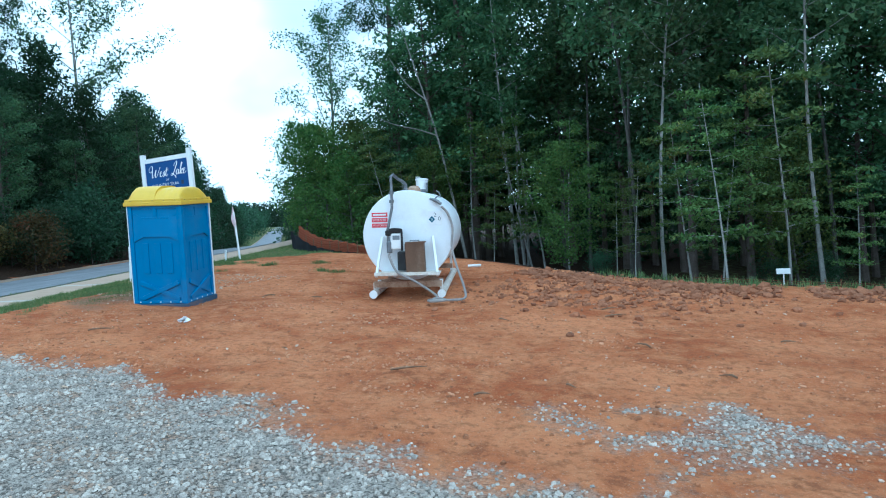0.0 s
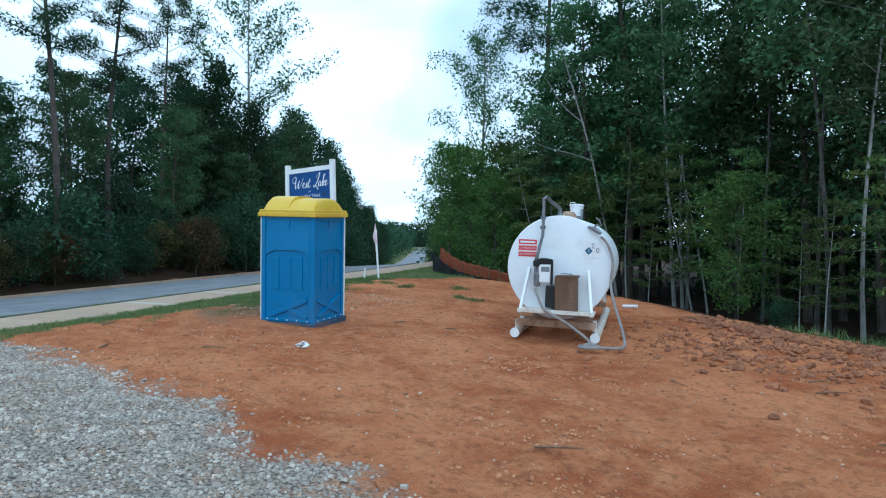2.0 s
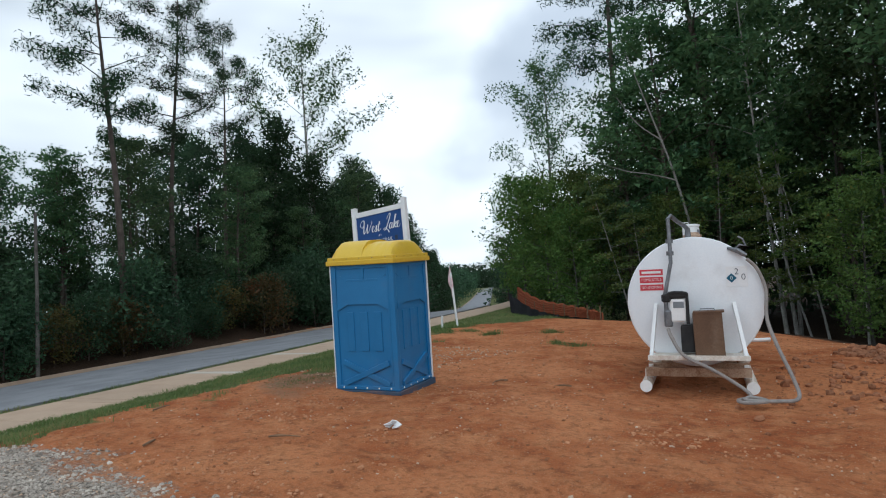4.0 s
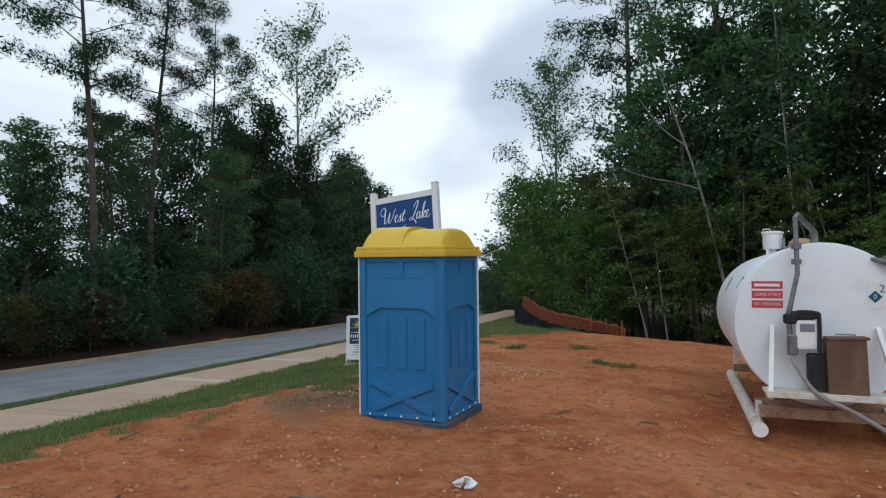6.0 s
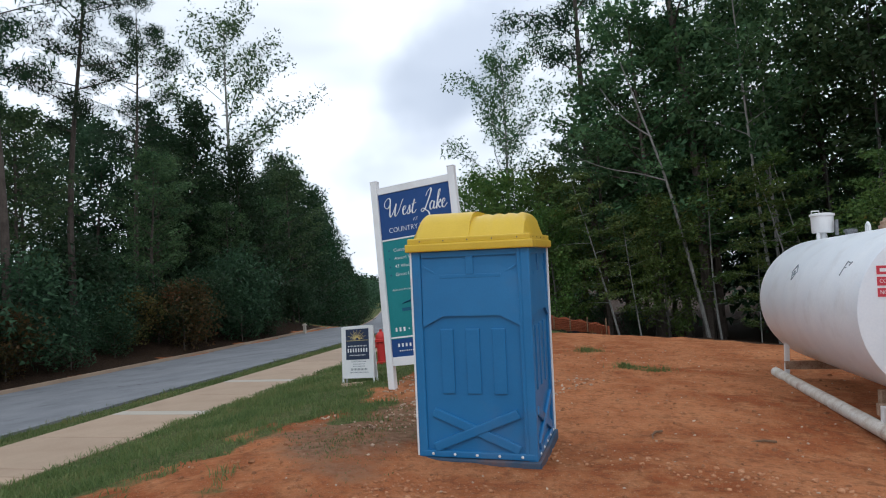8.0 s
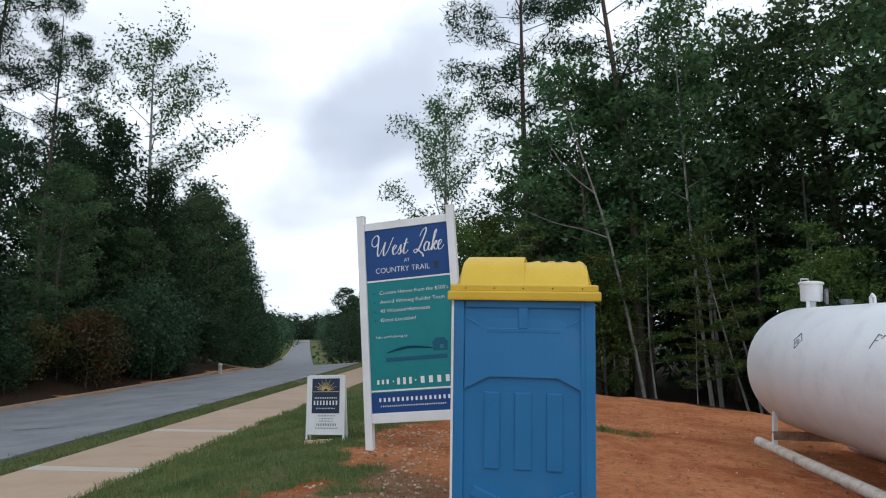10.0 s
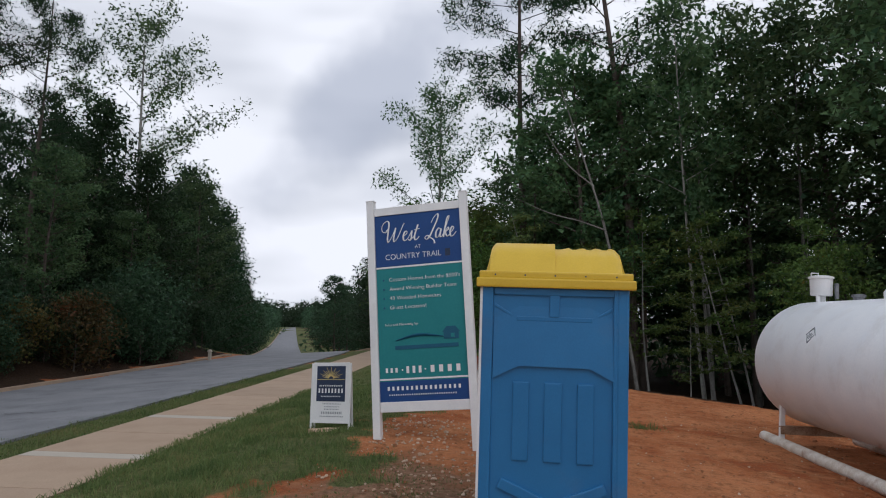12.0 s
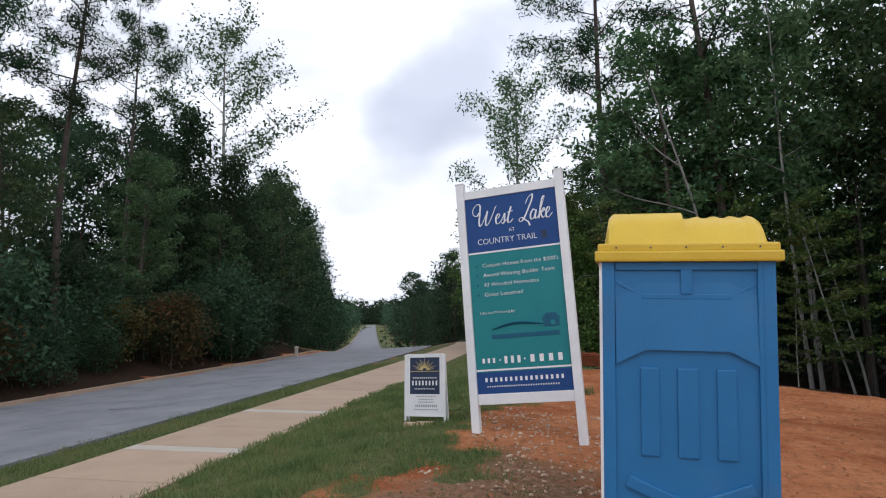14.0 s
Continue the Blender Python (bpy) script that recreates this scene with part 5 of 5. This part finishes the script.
def rock_mesh(rng, flat=0.6):
    """An irregular stone of about unit size."""
    b = Build()
    bm = bmesh.new()
    bmesh.ops.create_icosphere(bm, subdivisions=1, radius=0.5)
    for v in bm.verts:
        v.co *= rng.uniform(0.7, 1.2)
        v.co.z *= flat
    bm.verts.index_update()
    b.add([v.co for v in bm.verts], [[q.index for q in f.verts] for f in bm.faces])
    bm.free()
    return b


ROCKS = [rock_mesh(random.Random(i), 0.85) for i in range(6)]


def strew(name, count, where, size, mat, label, category, seed, simple=False):
    """Many small stones joined into one."""
    rng = random.Random(seed)
    b, made, tries = Build(), 0, 0
    while made < count and tries < count * 6:
        tries += 1
        x, y, ok = where(rng)
        if not ok:
            continue
        s = rng.uniform(*size) * (1.6 if rng.random() < 0.06 else 1.0)
        m = pose(x, y, ground_at(x, y) + s * 0.12, rng.uniform(-25, 25), rng.uniform(-25, 25), rng.uniform(0, 360)) @ Matrix.Diagonal((s * rng.uniform(0.7, 1.3), s, s * rng.uniform(0.7, 1.1), 1))
        if simple:
            b.add([(-0.5, -0.3, -0.3), (0.45, -0.4, -0.3), (0.5, 0.4, -0.3), (-0.4, 0.45, -0.3), (-0.3, -0.25, 0.3), (0.35, -0.2, 0.22), (0.25, 0.3, 0.33), (-0.3, 0.2, 0.2)],
                  [(4, 5, 6, 7), (0, 1, 5, 4), (1, 2, 6, 5), (2, 3, 7, 6), (3, 0, 4, 7)], m)
        else:
            r = ROCKS[rng.randrange(6)]
            b.add(r.v, r.f, m)
        made += 1
    return solo(name, b, mat, label, category, kind="stuff")


def on_gravel(rng):
    x, y = rng.uniform(-8, 6.6), rng.uniform(3.4, 8.9)
    return x, y, rng.random() < max((gravel_zone(x, y) - 0.40) * 2.4, (gravel_zone(x, y) - 0.2) * 0.10)


def on_clay(rng):
    x, y = rng.uniform(-8.5, 8), rng.uniform(6.2, 22)
    return x, y, gravel_zone(x, y) < 0.6 and grass_zone(x, y) < 0.6 and sn(x, y)[1] < -0.2


def lumpy(rng):
    x, y = rng.uniform(-6, 7), rng.uniform(6.6, 12.5)
    v = Vector((x * 0.45, y * 1.1, 8))
    return x, y, noise.noise(v) + 0.5 * noise.noise(v * 2.3) > 0.22 and gravel_zone(x, y) < 0.75


def churned(rng):
    x, y = rng.gauss(2.4, 1.5), rng.gauss(16.3, 1.5)
    return x, y, True


def on_ridge(rng):
    x = rng.uniform(-0.5, 9.0)
    return x, crest_y(x) + rng.gauss(-0.5, 0.45), noise.noise(Vector((x * 0.9, 2.0, 0))) > -0.25


def under_sign(rng):
    x, y = rng.uniform(-9.3, -6.0), rng.uniform(12.0, 16.5)
    return x, y, sn(x, y)[1] < -0.9 and grass_zone(x, y) < 0.4


strew("gravel", 27000, on_gravel, (0.015, 0.040), M_STONE, "loose grey crushed stone at the drive's edge", "gravel", 1, simple=True)
strew("clay_clods", 3200, on_clay, (0.012, 0.05), M_CLOD, "small clods of red clay", "clods", 2, simple=True)
strew("clay_clods", 1100, churned, (0.03, 0.15), M_CLOD_DAMP, "churned lumps of red clay", "clods", 3)
strew("clay_clods", 700, on_ridge, (0.05, 0.22), M_CLOD_DAMP, "dark turned lumps of clay along the clearing's edge", "clods", 9)
strew("clay_clods", 1700, lumpy, (0.012, 0.045), M_CLOD_DRY, "dry pale lumps of clay in scattered drifts", "clods", 7)
strew("grit", 3500, on_gravel, (0.008, 0.022), M_PEBBLE, "fine grit between gravel and clay", "grit", 8, simple=True)
strew("pebbles", 900, on_clay, (0.010, 0.036), M_PEBBLE, "pale pebbles strewn on the clay", "pebbles", 4)
strew("rubble", 650, under_sign, (0.012, 0.05), M_PEBBLE, "pale stones and chips below the sign", "rubble", 6)
for i in range(16):
    x, y = litter_rng.uniform(-7, 6), litter_rng.uniform(7.5, 14)
    a, L = litter_rng.uniform(0, 6.28), litter_rng.uniform(0.15, 0.45)
    pts = [(L * t * math.cos(a + 0.4 * t), L * t * math.sin(a + 0.4 * t), 0.02 + 0.02 * math.sin(3 * t)) for t in (0, 0.35, 0.7, 1)]
    solo("stick", Build().tube(pts, [0.012, 0.014, 0.010, 0.005], 5), M_STICK, "dry broken stick lying on red clay", "stick", pose(x, y, ground_at(x, y)), group="sticks on the clay")

# ---- grass ----
def blades(name, count, where, size, label, seed):
    rng = random.Random(seed)
    b, made, tries = Build(), 0, 0
    while made < count and tries < count * 8:
        tries += 1
        x, y, ok = where(rng)
        if not ok:
            continue
        z = ground_at(x, y) - 0.01
        h, a, w = rng.uniform(*size) * (0.75 + 0.7 * noise.noise(Vector((x * 2.2, y * 2.2, 1)))), rng.uniform(0, 6.283), rng.uniform(0.0035, 0.0075)
        lx, ly = rng.gauss(0, 0.45) * h, rng.gauss(0, 0.45) * h
        ca, sa = math.cos(a) * w, math.sin(a) * w
        o = len(b.v)
        b.v += [(x - ca, y - sa, z), (x + ca, y + sa, z), (x + lx * 0.4 + ca * 0.7, y + ly * 0.4 + sa * 0.7, z + h * 0.65), (x + lx * 0.4 - ca * 0.7, y + ly * 0.4 - sa * 0.7, z + h * 0.65), (x + lx, y + ly, z + h)]
        b.f += [(o, o + 1, o + 2, o + 3), (o + 3, o + 2, o + 4)]
        made += 1
    return solo(name, b, M_GRASS, label, "grass", kind="stuff")


def verge_in(rng):
    s = rng.uniform(-5.5, 10)
    x, y = xy(s, rng.uniform(-3.2, WALK_IN + 0.08))
    g = grass_zone(x, y)
    return x, y, rng.random() < (g - 0.35) * 2.2 * (0.12 + 1.3 * max(0, 0.45 + noise.noise(Vector((x * 0.9, y * 0.9, 0))) + 0.6 * noise.noise(Vector((x * 2.6, y * 2.6, 5)))))


def verge_out(rng):
    x, y = xy(rng.uniform(-5.5, 18), rng.uniform(WALK_OUT - 0.05, ROAD_IN + 0.06 * math.sin(7 * rng.random())))
    return x, y, True


def back_grass(rng):
    x, y = xy(rng.uniform(8, 26), rng.uniform(-6.5, 0.5))
    return x, y, rng.random() < (grass_zone(x, y) - 0.3) * 2


def thin_grass(rng):
    x, y = xy(rng.uniform(-4.5, 3.5), rng.uniform(-5.0, -1.0))
    t = 0.5 + noise.noise(Vector((x * 0.8, y * 0.8, 4)))
    return x, y, rng.random() < (soil_zone(x, y) - 0.25) * t * t


TUFTS = ((-5.9, 18.2), (-5.5, 18.1), (-8.6, 19.2), (-9.6, 19.6), (-7.4, 20.4))


def tuft_grass(rng):
    x, y = TUFTS[rng.randrange(len(TUFTS))]
    return x + rng.gauss(0, 0.16), y + rng.gauss(0, 0.12), True


def edge_grass(rng):
    x = rng.uniform(1.5, 16)
    return x, crest_y(x) + rng.uniform(0.2, 4.5), True


blades("grass", 56000, verge_in, (0.035, 0.13), "ragged green grass between pavement and clay", 1)
blades("grass", 24000, verge_out, (0.04, 0.12), "green grass strip between pavement and road", 2)
blades("grass", 14000, back_grass, (0.06, 0.16), "rough green grass beyond the signs", 3)
blades("grass", 9000, thin_grass, (0.015, 0.045), "thin dull grass on trodden soil", 5)
blades("grass", 1500, tuft_grass, (0.06, 0.16), "small green tufts of grass on the clay", 6)
blades("grass", 2600, edge_grass, (0.12, 0.34), "tall pale grass at the edge of the woods", 4)

# ---- pavement slabs ----
pavement = thing("pavement", Matrix(), "concrete pavement of jointed slabs beside the road", "pavement")
tagged(pavement, kind="structure")
slab_meshes = {}
s_at, k = 1.85 - 3.3 * 4, 0
while s_at < 60:
    length = 1.5 if k % 3 else 0.30
    pale = k in (12, 15)
    mid = s_at + length / 2
    key = (length, pale)
    if key not in slab_meshes:
        slab_meshes[key] = Build().box(WALK_OUT - WALK_IN, length - 0.014, 0.12, None, 0.008).mesh("slab", M_CONCRETE_NEW if pale else M_CONCRETE)
    ob = new("slab", slab_meshes[key])
    ob.parent = pavement
    (x0, y0), (x1, y1) = xy(s_at, (WALK_IN + WALK_OUT) / 2), xy(s_at + length, (WALK_IN + WALK_OUT) / 2)
    slope = math.degrees(math.atan2(road_z(mid + 0.5) - road_z(mid - 0.5), 1.0))
    ob.matrix_world = pose((x0 + x1) / 2, (y0 + y1) / 2, road_z(mid) - 0.035 * (WALK_IN + WALK_OUT) / 2 - 0.012, 0, 0, math.degrees(math.atan2(y1 - y0, x1 - x0)) - 90) @ pose(0, 0, 0, slope, 2.0, 0)
    s_at += length
    k += 1
